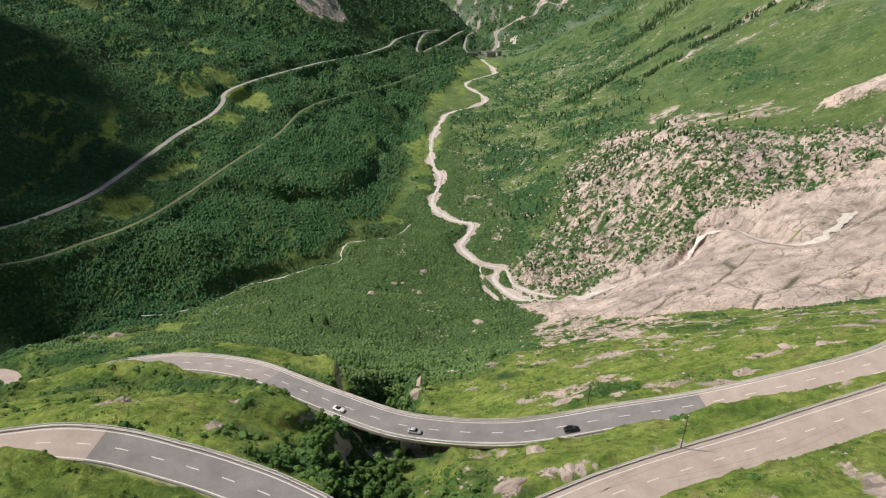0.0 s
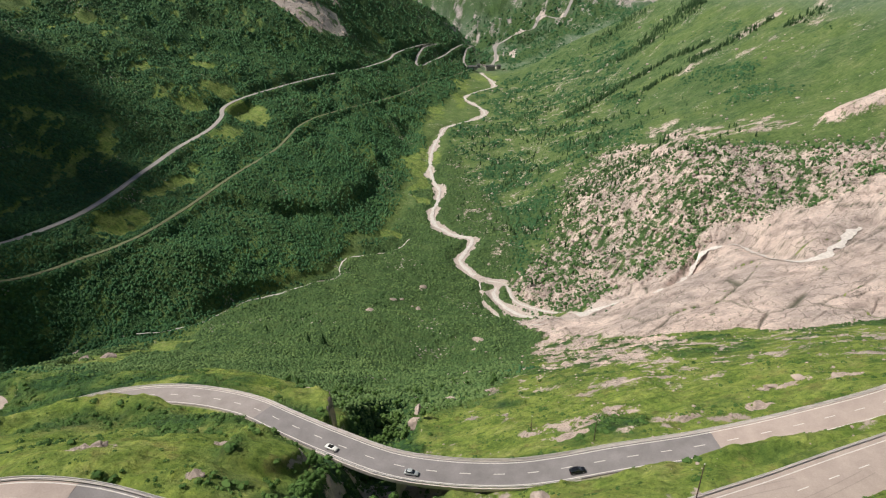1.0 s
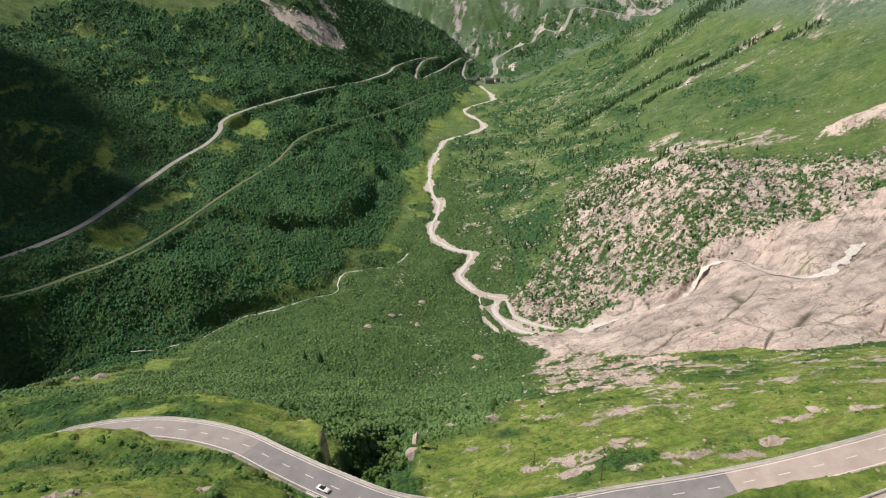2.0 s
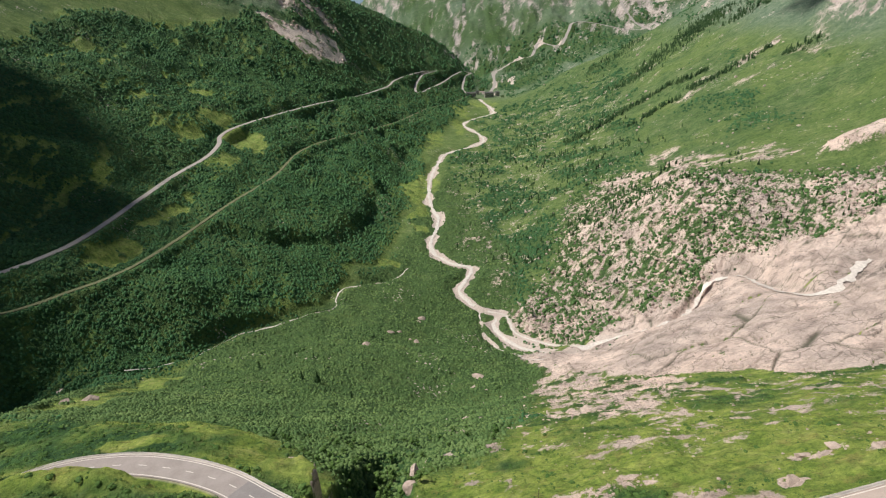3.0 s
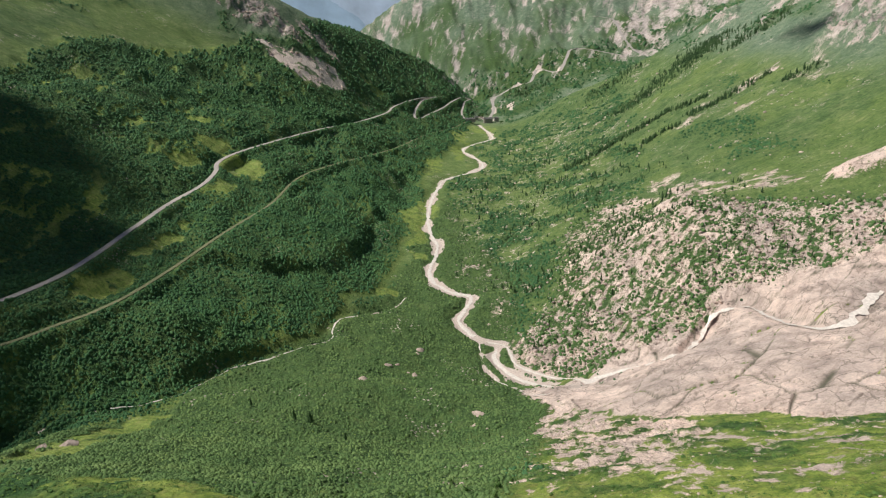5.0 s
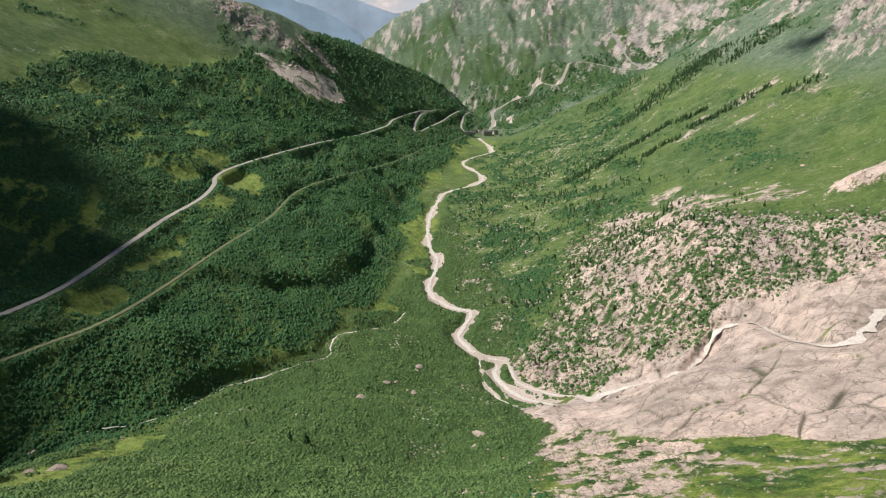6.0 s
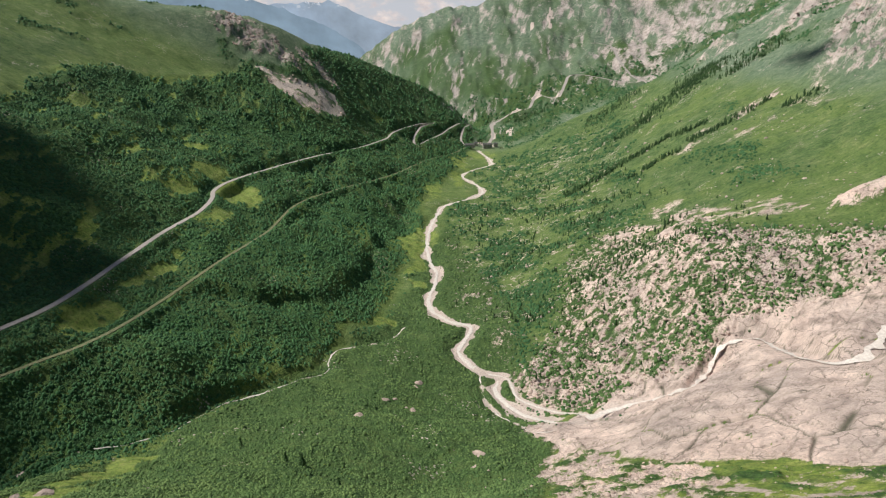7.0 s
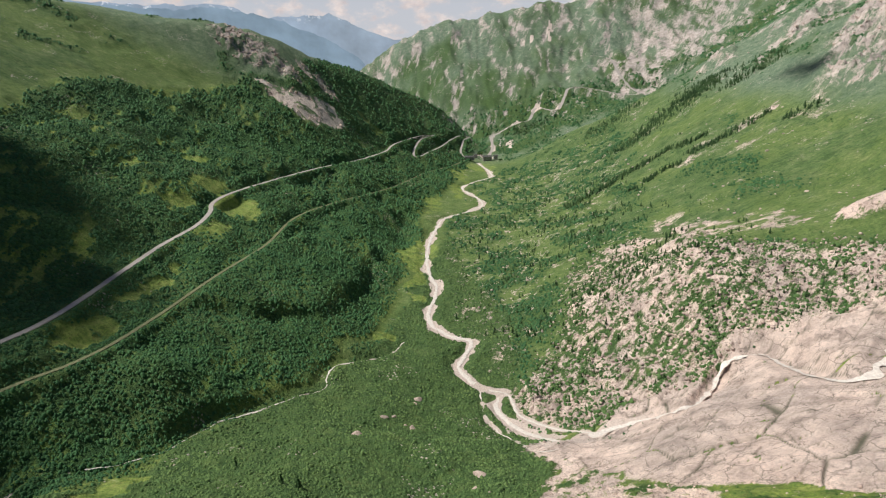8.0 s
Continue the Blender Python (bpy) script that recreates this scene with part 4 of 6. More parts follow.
def build_ground():
    ys, us = sheet_axes()
    half = half_width(ys)
    inner = np.clip(us, -1, 1)[None, :] * half[:, None]
    beyond = (np.abs(us) - 1).clip(0)[None, :] * np.sign(us)[None, :] * (np.maximum(2600, half + 400) - half)[:, None]
    x, y = inner + beyond, np.repeat(ys[:, None], len(us), 1)
    z = ground(x, y)
    gz_y = np.gradient(z, axis=0) / np.gradient(y, axis=0)
    gz_x = np.gradient(z, axis=1) / np.gradient(x, axis=1)
    rock, shrub, dry = cover(x, y, np.hypot(gz_x, gz_y))
    leafy_here = shrub * ramp(230, 360, y)
    leafy_here = leafy_here * np.clip(1 - off_ways(x, y), 0, 1) * (1 - 0.75 * inside(x, y, RUBBLE, 25))
    z = z + leafy_here * where_set(leafy_here, x, y, canopy)
    gravel = np.zeros(x.shape)
    for line, half_w in ((UPPER, 5.0), (LOWER_LEFT, 4.6), (LOWER_RIGHT, 5.5), (VALLEY, 4.5), (VALLEY_TURNS, 4.5), (FAR_PASS, 9)):
        d, _ = off_line(x, y, line, half_w + 3)
        gravel = np.maximum(gravel, 0.55 * (1 - ramp(half_w - 1, half_w + 1.5, d)))
    for line, half_w in ((RIVER, 8), (SIDE_ARM, 5), (WEST_ARM, 0.6), (STREAM_BED, -1.2)):
        d, _ = off_line(x, y, line, half_w + 12)
        gravel = np.maximum(gravel, (1 - ramp(half_w - 3, half_w + 3, d + 8 * grain(x, y, 46, 131) * ramp(860, 1000, y) + 4 * grain(x, y, 21, 138) + 2.5 * grain(x, y, 9, 132))) * (1 - 0.8 * inside(x, y, SLAB, 9)))
    bars = inside(x + 7 * grain(x, y, 22, 135), y + 9 * grain(x, y, 26, 136), DELTA, 5)
    gravel = np.maximum(gravel, bars * ramp(-0.45, -0.1, fractal(0.6 * x + 0.4 * y, y - x, 26, 3, 137)))
    chute = inside(x + 12 * grain(x, y, 40, 139), y + 18 * grain(x, y, 50, 140), SCREE, 14)
    gravel = np.maximum(gravel, chute * ramp(-0.35, 0.1, fractal(x, y, 26, 4, 143)))
    yard = spots(x + 9 * grain(x, y, 25, 133), y + 14 * grain(x, y, 30, 134), [(338, 3075, 20, 65), (258, 3060, 12, 60), (212, 2905, 45, 22), (395, 3305, 22, 22), (500, 3365, 26, 26), (600, 3290, 16, 20), (637, 3965, 10, 60), (660, 4040, 14, 50), (536, 3945, 12, 40)])
    gravel = np.maximum(gravel, ramp(0.35, 0.7, yard))
    rows, cols = x.shape
    mesh = bpy.data.meshes.new("ground")
    mesh.vertices.add(rows * cols)
    mesh.vertices.foreach_set("co", np.stack([x, y, z], -1).astype(np.float32).ravel())
    a = (np.arange(rows - 1)[:, None] * cols + np.arange(cols - 1)[None, :]).ravel()
    quads = np.stack([a, a + 1, a + cols + 1, a + cols], -1).astype(np.int32)
    mesh.loops.add(quads.size)
    mesh.loops.foreach_set("vertex_index", quads.ravel())
    mesh.polygons.add(len(quads))
    mesh.polygons.foreach_set("loop_start", np.arange(0, quads.size, 4, dtype=np.int32))
    mesh.polygons.foreach_set("use_smooth", np.ones(len(quads), bool))
    mesh.update(calc_edges=True)
    # alpine: far and high ground that takes the grey and painted haze tint.
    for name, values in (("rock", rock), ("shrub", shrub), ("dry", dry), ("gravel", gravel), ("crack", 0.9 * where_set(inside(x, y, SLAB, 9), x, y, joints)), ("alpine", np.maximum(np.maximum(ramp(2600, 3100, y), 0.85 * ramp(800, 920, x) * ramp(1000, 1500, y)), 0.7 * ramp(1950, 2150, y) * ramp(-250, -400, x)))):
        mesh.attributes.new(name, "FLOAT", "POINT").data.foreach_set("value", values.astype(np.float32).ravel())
    mesh.materials.append(GROUND)
    land = tagged(new("ground", mesh), "steep alpine valley of grass, scrub and pale granite", "ground", kind="structure")
    return land, {"y": ys, "z": z, "rock": rock, "shrub": shrub}


LAND, GRID = build_ground()


def on_grid(name, x, y):
    """A quantity of the built ground sheet at places before the camera."""
    ys, sheet = GRID["y"], GRID[name]
    x, y = np.asarray(x, float), np.asarray(y, float)
    j = np.clip(np.searchsorted(ys, y) - 1, 0, len(ys) - 2)
    v = (y - ys[j]) / (ys[j + 1] - ys[j])
    half = (1 - v) * half_width(ys[j]) + v * half_width(ys[j + 1])
    u = (np.clip(x / half, -1, 1) + 1) / 2 * (ACROSS - 1) + BEYOND
    i = np.minimum(np.floor(u).astype(int), ACROSS + BEYOND - 2)
    u = u - i
    a = sheet[j, i] * (1 - u) + sheet[j, i + 1] * u
    b = sheet[j + 1, i] * (1 - u) + sheet[j + 1, i + 1] * u
    return a * (1 - v) + b * v


def height(x, y):
    """The height of the built ground at one place."""
    return float(on_grid("z", x, y))


# ---- roads ----
def part(name, mesh_or_bm, material, parent=None, label="", smooth=False):
    """ONE mesh object, under a thing or a part."""
    if isinstance(mesh_or_bm, bmesh.types.BMesh):
        mesh = bpy.data.meshes.new(name)
        mesh_or_bm.to_mesh(mesh)
        mesh_or_bm.free()
    else:
        mesh = mesh_or_bm
    if material is not None and not mesh.materials:
        mesh.materials.append(material)
    if smooth:
        mesh.polygons.foreach_set("use_smooth", [True] * len(mesh.polygons))
    ob = new(name, mesh)
    if parent is not None:
        ob.parent = parent
    return tagged(ob, label)


def mesh_of(name, verts, faces):
    mesh = bpy.data.meshes.new(name)
    mesh.from_pydata([tuple(v) for v in verts], [], [tuple(f) for f in faces])
    mesh.update()
    return mesh


def sides(line):
    """Unit ways to the left of a line at each of its points."""
    d = np.gradient(line[:, :2], axis=0)
    d /= np.maximum(1e-9, np.hypot(d[:, 0], d[:, 1]))[:, None]
    return np.column_stack([-d[:, 1], d[:, 0]])


def lengths(line):
    return np.concatenate([[0], np.cumsum(np.linalg.norm(np.diff(line, axis=0), axis=1))])


def profile_mesh(name, line, ring):
    """A bar swept along a line. ring: corners (offset to the left, height), going round."""
    n, verts, faces = sides(line), [], []
    m = len(ring)
    for p, s in zip(line, n):
        for off, up in ring:
            verts.append((p[0] + s[0] * off, p[1] + s[1] * off, p[2] + EYE + up))
    for i in range(len(line) - 1):
        for j in range(m):
            a, b = i * m + j, i * m + (j + 1) % m
            faces.append((a, b, b + m, a + m))
    faces.append(tuple(range(m)))
    faces.append(tuple(range((len(line) - 1) * m, len(line) * m))[::-1])
    return mesh_of(name, verts, faces)


def strip(line, a, b):
    """The stretch of a line between two lengths."""
    s = lengths(line)
    at = np.concatenate([[a], s[(s > a) & (s < b)], [b]])
    return np.column_stack([np.interp(at, s, line[:, k]) for k in range(3)])


def slab_ring(left, right, top, thick):
    return [(left, top - thick), (left, top), (right, top), (right, top - thick)]


def at_x(line, x):
    """The length along a line at which it first comes nearest to x."""
    return lengths(line)[np.argmin(np.abs(line[:, 0] - x))]


def markings(road, line, half, dash, gap, edges=(True, True), start=0.0):
    total = lengths(line)[-1]
    for on, off in zip(edges, (half - 0.35, -half + 0.35)):
        if on:
            part("edge_line", profile_mesh("edge_line", line, slab_ring(off + 0.11, off - 0.11, 0.045, 0.03)), PAINT, road, "white painted edge line")
    s = start
    while s + dash < total:
        part("centre_dash", profile_mesh("centre_dash", strip(line, s, s + dash), slab_ring(0.10, -0.10, 0.045, 0.03)), PAINT, road)
        s += dash + gap


def near_road(name, line, half, surfaces, label, inner=0.0):
    road = tagged(new(name), label, "road", kind="structure")
    for a, b, mat, words in surfaces:
        part("carriageway", profile_mesh("carriageway", strip(line, a, b), slab_ring(half, -half - inner, 0.02, 0.30)), mat, road, words)
    return road


def guard_rail(line, off, label, post_every=4.0, kerb=True):
    """A steel beam on posts along one side of a road."""
    rail = tagged(new("guard_rail"), label, "guard rail", group="guard rails along the pass road")
    part("beam", profile_mesh("beam", line, [(off + 0.05, 0.45), (off + 0.02, 0.53), (off + 0.05, 0.61), (off + 0.02, 0.69), (off + 0.05, 0.77), (off - 0.03, 0.77), (off - 0.03, 0.45)]), STEEL, rail, "ribbed galvanised beam")
    s, n = lengths(line), sides(line)
    if kerb:
        part("kerb", profile_mesh("kerb", line, slab_ring(off + 0.45, off - 0.25, 0.16, 0.6)), CONCRETE, rail, "pale concrete kerb")
    shared = mesh_of("post", *box_data(0.07, 0.10, 1.0, 0.0))
    shared.materials.append(STEEL)
    for at in np.arange(1.0, s[-1], post_every):
        x, y, z = (np.interp(at, s, line[:, k]) for k in range(3))
        nx, ny = np.interp(at, s, n[:, 0]), np.interp(at, s, n[:, 1])
        post = part("post", shared, None, rail)
        post.matrix_basis = pose(x + nx * (off - 0.08), y + ny * (off - 0.08), z + EYE - 0.2, 0, 0, math.degrees(math.atan2(ny, nx)))
    return rail


def box_data(wx, wy, wz, z0):
    """Corners and faces of a bar with bevelled upright edges."""
    b = min(wx, wy) * 0.2
    ring = [(wx / 2 - b, -wy / 2), (wx / 2, -wy / 2 + b), (wx / 2, wy / 2 - b), (wx / 2 - b, wy / 2), (-wx / 2 + b, wy / 2), (-wx / 2, wy / 2 - b), (-wx / 2, -wy / 2 + b), (-wx / 2 + b, -wy / 2)]
    verts = [(x, y, z) for z in (z0, z0 + wz) for x, y in ring]
    faces = [(i, (i + 1) % 8, 8 + (i + 1) % 8, 8 + i) for i in range(8)] + [tuple(range(8))[::-1], tuple(range(8, 16))]
    return verts, faces


seam = at_x(UPPER, 69)
upper_end = lengths(UPPER)[-1]
far_seam = at_x(UPPER, -52)
upper_road = near_road("road_viaduct", UPPER, 4.1, [(0, seam, ASPHALT_OLD, "old bleached pinkish asphalt"), (seam, far_seam, ASPHALT_NEW, "newer grey asphalt"), (far_seam, upper_end, ASPHALT_WORN, "worn pinkish-grey asphalt")], "two-lane mountain road crossing a viaduct")
markings(upper_road, UPPER, 3.9, 2.8, 5.6)
left_seam = at_x(LOWER_LEFT, -64.0)
left_end = lengths(LOWER_LEFT)[-1]
lower_left_road = near_road("road_bend", LOWER_LEFT, 3.9, [(0, left_seam, ASPHALT_OLD, "old bleached pinkish asphalt"), (left_seam, left_end, ASPHALT_NEW, "newer grey asphalt")], "curving two-lane mountain road, half resurfaced")
markings(lower_left_road, LOWER_LEFT, 3.8, 2.6, 4.6)
right_end = lengths(LOWER_RIGHT)[-1]
lower_right_road = near_road("road_ramp", LOWER_RIGHT, 4.9, [(0, right_end, ASPHALT_OLD, "wide bleached asphalt with tyre marks")], "wide mountain road climbing to a hairpin", 1.2)
shoulder = course(strip(LOWER_RIGHT, 30, right_end)[::3], 1.0)
part("shoulder", profile_mesh("shoulder", shoulder, [(-5.9, -0.3), (-5.9, 0.012), (-7.3, -0.05), (-7.5, -0.4)]), SHOULDER, lower_right_road, "crumbled pink gravel shoulder")
for a, b, swing, off in ((70, 112, 1.6, 1.2), (72, 114, 1.6, 2.6), (84, 128, -1.4, -0.6), (86, 130, -1.4, -2.0), (48, 80, 0.8, 0.9)):
    run = strip(LOWER_RIGHT, a, b)
    bow = np.sin(np.linspace(0, math.pi, len(run)))[:, None]
    run[:, :2] += sides(run) * (off + swing * bow)
    part("tyre_mark", profile_mesh("tyre_mark", run, slab_ring(0.10, -0.10, 0.034, 0.02)), TYRE_MARK, lower_right_road, "faint dark tyre mark")
markings(lower_right_road, LOWER_RIGHT, 4.2, 2.8, 5.2, (True, False))
side_road = near_road("road_side", SIDE_BEND, 3.8, [(0, lengths(SIDE_BEND)[-1], ASPHALT_OLD, "bleached asphalt bend")], "hairpin of the mountain road lower down")

guard_rail(strip(UPPER, 0, upper_end), -4.45, "galvanised guard rail on pale kerb along viaduct road")
guard_rail(strip(LOWER_LEFT, 0, left_end), 4.3, "galvanised guard rail along the curving road")
guard_rail(strip(LOWER_RIGHT, 0, right_end), 5.2, "galvanised guard rail along the climbing road", 3.0)

# viaduct under the upper road
deck_line = strip(UPPER, at_x(UPPER, 33), at_x(UPPER, -31))
viaduct = tagged(new("viaduct"), "curved concrete road viaduct over a bushy ravine", "viaduct")
part("deck", profile_mesh("deck", deck_line, [(4.7, -0.05), (4.7, -0.55), (2.9, -1.1), (-2.9, -1.1), (-4.7, -0.55), (-4.7, -0.05)]), CONCRETE, viaduct, "pale concrete deck")
part("fascia", profile_mesh("fascia", deck_line, slab_ring(4.95, 4.25, 0.32, 0.95)), CONCRETE, viaduct, "pale kerb and fascia")
part("fascia", profile_mesh("fascia", deck_line, slab_ring(-4.25, -4.95, 0.32, 0.95)), CONCRETE, viaduct, "pale kerb and fascia")
guard_rail(deck_line, 4.6, "guard rail on the open edge of the viaduct", 2.5, False)
deck_len, deck_n = lengths(deck_line), sides(deck_line)
for share in (0.36, 0.66):
    at = share * deck_len[-1]
    x, y, z = (np.interp(at, deck_len, deck_line[:, k]) for k in range(3))
    nx, ny = np.interp(at, deck_len, deck_n[:, 0]), np.interp(at, deck_len, deck_n[:, 1])
    foot = height(x, y) - EYE - 3.0
    pier = mesh_of("pier", *box_data(5.2, 1.1, max(2.0, z - 1.05 - foot), 0.0))
    leg = part("pier", pier, CONCRETE, viaduct, "rectangular concrete pier")
    leg.matrix_basis = pose(x, y, foot + EYE, 0, 0, math.degrees(math.atan2(ny, nx)))

for name, line, half, mat, words in (("road_valley", VALLEY, 4.2, VALLEY_ROAD, "pale valley road along the wooded slope"), ("road_hairpins", VALLEY_TURNS, 4.4, VALLEY_ROAD, "pale hairpins dropping to the village"), ("road_far_pass", FAR_PASS, 7.0, VALLEY_ROAD, "pale zigzag road climbing the far flank"), ("railway", TRACK, 2.6, TRACK_BED, "grassy narrow-gauge railway bed along the slope")):
    way = tagged(new(name), words, "road" if mat is VALLEY_ROAD else "railway", kind="structure")
    part("roadbed", profile_mesh("roadbed", line, slab_ring(half, -half, 0.5, 1.2)), mat, way)


# ---- water ----
def water_mesh(name, line, half, seed, lift):
    """A sheet of water whose banks wander."""
    line = course(line[::2], 3.0)
    n, s = sides(line), lengths(line)
    verts, faces = [], []
    for i, p in enumerate(line):
        l = half * (1 + 0.5 * float(grain(s[i], 0.0, 22, seed)) + 0.5 * float(grain(s[i], 0.0, 7, seed + 1)))
        r = half * (1 + 0.5 * float(grain(s[i], 9.0, 22, seed + 2)) + 0.5 * float(grain(s[i], 9.0, 7, seed + 3)))
        if p[0] > 215:
            wild = 1.0 * float(0.8 + 0.7 * grain(s[i], 6.0, 8, seed + 6))
            l, r = wild * l, wild * r
            p = p + np.array([*(n[i] * 3.0 * float(grain(s[i], 3.0, 10, seed + 7))), 0.0])
        if half < 1.0:
            thin = 0.15 + 0.75 * float(ramp(-0.2, 0.5, grain(s[i], 4.0, 38, seed + 5))) + 0.7 * float(ramp(0.0, 0.6, grain(s[i], 5.0, 9, seed + 8)))
            p = p + np.array([*(n[i] * (1.6 * float(grain(s[i], 3.0, 13, seed + 7)) + 0.9 * float(grain(s[i], 7.0, 6, seed + 9)))), 0.0])
            l, r = thin * l, thin * r
        drop = -5.5 * float(ramp(255, 275, p[0]) * (1 - ramp(310, 322, p[0])) * ramp(630, 640, p[1])) + 0.5 * float(ramp(210, 230, p[0]))
        for w in (l, l * 0.4, -r * 0.4, -r):
            verts.append((p[0] + n[i][0] * w, p[1] + n[i][1] * w, p[2] + EYE + lift + drop + (0.12 if abs(w) < half * 0.55 else -0.1)))
    for i in range(len(line) - 1):
        for j in range(3):
            a = 4 * i + j
            faces.append((a, a + 4, a + 5, a + 1))
    return mesh_of(name, verts, faces)


for name, line, half, seed, lift, words in (("river", RIVER, 3.2, 201, -2.4, "milky glacial river in a gravel bed"), ("river_arm", SIDE_ARM, 1.5, 211, -1.1, "braided side arm of the glacial river"), ("river_arm", WEST_ARM, 0.8, 231, -0.7, "thin outer arm of the glacial river"), ("brook", STREAM_BED[STREAM_BED[:, 1] > 520], 0.9, 221, -1.9, "small white-water brook in scrub")):
    ob = part(name, water_mesh(name, line, half, seed, lift), WATER, None, "", True)
    tagged(ob, words, "river", kind="structure")


# ---- plants and stones ----
def blob_data(rng, sharp):
    """A lumpy twelve-cornered clump with a flat-cut foot."""
    g = (1 + 5 ** 0.5) / 2
    v = np.array([(-1, g, 0), (1, g, 0), (-1, -g, 0), (1, -g, 0), (0, -1, g), (0, 1, g), (0, -1, -g), (0, 1, -g), (g, 0, -1), (g, 0, 1), (-g, 0, -1), (-g, 0, 1)]) / np.hypot(1, g)
    f = np.array([(0, 11, 5), (0, 5, 1), (0, 1, 7), (0, 7, 10), (0, 10, 11), (1, 5, 9), (5, 11, 4), (11, 10, 2), (10, 7, 6), (7, 1, 8), (3, 9, 4), (3, 4, 2), (3, 2, 6), (3, 6, 8), (3, 8, 9), (4, 9, 5), (2, 4, 11), (6, 2, 10), (8, 6, 7), (9, 8, 1)])
    v = v * (1 + sharp * rng.uniform(-1, 1, (12, 1))) + 0.3 * sharp * rng.uniform(-1, 1, (12, 3))
    return v, f


def tuft_data(rng, leaves):
    """A bush of bent leafy sprays set over a dome, with gaps between them."""
    v, f = [], []
    for k in range(leaves):
        up = 1 - 1.25 * (k + rng.uniform(0, 1)) / leaves
        a = k * 2.39996 + rng.uniform(-0.4, 0.4)
        flat = math.sqrt(max(0.0, 1 - up * up))
        d = np.array([flat * math.cos(a), flat * math.sin(a), up])
        n = d + 0.35 * rng.uniform(-1, 1, 3)
        n /= np.linalg.norm(n)
        u = np.cross(n, (0.3, 0.2, 1.0))
        u /= np.linalg.norm(u)
        w = np.cross(n, u)
        r = rng.uniform(0.75, 1.3) * 1.75 / math.sqrt(leaves)
        c = d * rng.uniform(0.65, 1.0)
        b = len(v)
        v += [c + 0.28 * r * n, c + r * u * rng.uniform(0.8, 1.2), c + r * w * rng.uniform(0.8, 1.2), c - r * u * rng.uniform(0.8, 1.2), c - r * w * rng.uniform(0.8, 1.2)]
        f += [(b, b + 1, b + 2), (b, b + 2, b + 3), (b, b + 3, b + 4), (b, b + 4, b + 1)]
    return np.array(v), np.array(f)


def crown_data(rng):
    """A shrub's lumpy crown, open below, wider than the ground it stands on."""
    v = [(rng.uniform(-0.2, 0.2), rng.uniform(-0.2, 0.2), rng.uniform(0.8, 1.1))]
    for ring, (r, z) in enumerate(((0.62, 0.62), (0.95, -0.15))):
        for i in range(5):
            a = (i + 0.5 * ring) * 1.2566 + rng.uniform(-0.35, 0.35)
            q = r * rng.uniform(0.7, 1.3)
            v.append((q * math.cos(a), q * math.sin(a), z + rng.uniform(-0.2, 0.2)))
    f = [(0, 1 + i, 1 + (i + 1) % 5) for i in range(5)]
    for i in range(5):
        f += [(1 + i, 6 + i, 1 + (i + 1) % 5), (6 + i, 6 + (i + 1) % 5, 1 + (i + 1) % 5)]
    return np.array(v), np.array(f)


def scatter_mesh(name, x, y, z, size, tall, sharp, sink, seed, kinds=14, leaves=0):
    """Many clumps in one mesh: stones, bushes of so many sprays, or closed crowns where leaves is below nought."""
    rng = np.random.default_rng(seed)
    shapes = [tuft_data(rng, leaves) if leaves > 0 else crown_data(rng) if leaves < 0 else blob_data(rng, sharp) for _ in range(kinds)]
    n = len(x)
    which, turn = rng.integers(0, kinds, n), rng.uniform(0, 2 * math.pi, n)
    base = np.stack([s[0] for s in shapes])[which]
    c, s = np.cos(turn)[:, None], np.sin(turn)[:, None]
    vx = base[:, :, 0] * c - base[:, :, 1] * s
    vy = base[:, :, 0] * s + base[:, :, 1] * c
    verts = np.stack([x[:, None] + vx * size[:, None], y[:, None] + vy * size[:, None], z[:, None] + (base[:, :, 2] + sink) * (size * tall)[:, None]], -1)
    faces = shapes[0][1][None] + base.shape[1] * np.arange(n)[:, None, None]
    return tri_mesh(name, verts.reshape(-1, 3), faces.reshape(-1, 3))


def tri_mesh(name, verts, faces):
    mesh = bpy.data.meshes.new(name)
    mesh.vertices.add(len(verts))
    mesh.vertices.foreach_set("co", np.asarray(verts, np.float32).ravel())
    mesh.loops.add(faces.size)
    mesh.loops.foreach_set("vertex_index", np.asarray(faces, np.int32).ravel())
    mesh.polygons.add(len(faces))
    mesh.polygons.foreach_set("loop_start", np.arange(0, faces.size, 3, dtype=np.int32))
    mesh.update(calc_edges=True)
    return mesh


def fan_places(rng, n, y0, y1, reach=0.76, power=1.0):
    """Random places in the wedge of land before the camera, thinner with distance."""
    y = (y0 ** (1 - power) + rng.uniform(0, 1, n) * (y1 ** (1 - power) - y0 ** (1 - power))) ** (1 / (1 - power)) if power != 1 else y0 * (y1 / y0) ** rng.uniform(0, 1, n)
    return rng.uniform(-1, 1, n) * (reach * y + 35), y


def clear_of(x, y, margins):
    ok = np.ones(len(x), bool)
    z = on_grid("z", x, y) - EYE
    for line, m in margins:
        d, h = off_line(x, y, line, m + 2)
        ok &= (d > m) | ((line is UPPER) & (h - z > 3.0))
    return ok


WAYS = [(UPPER, 6.2), (LOWER_LEFT, 6.0), (LOWER_RIGHT, 8.0), (SIDE_BEND, 5.5), (VALLEY, 7.5), (VALLEY_TURNS, 8), (TRACK, 5), (FAR_PASS, 22), (RIVER, 10), (SIDE_ARM, 6), (WEST_ARM, 3.5), (STREAM_BED, 0.3)]


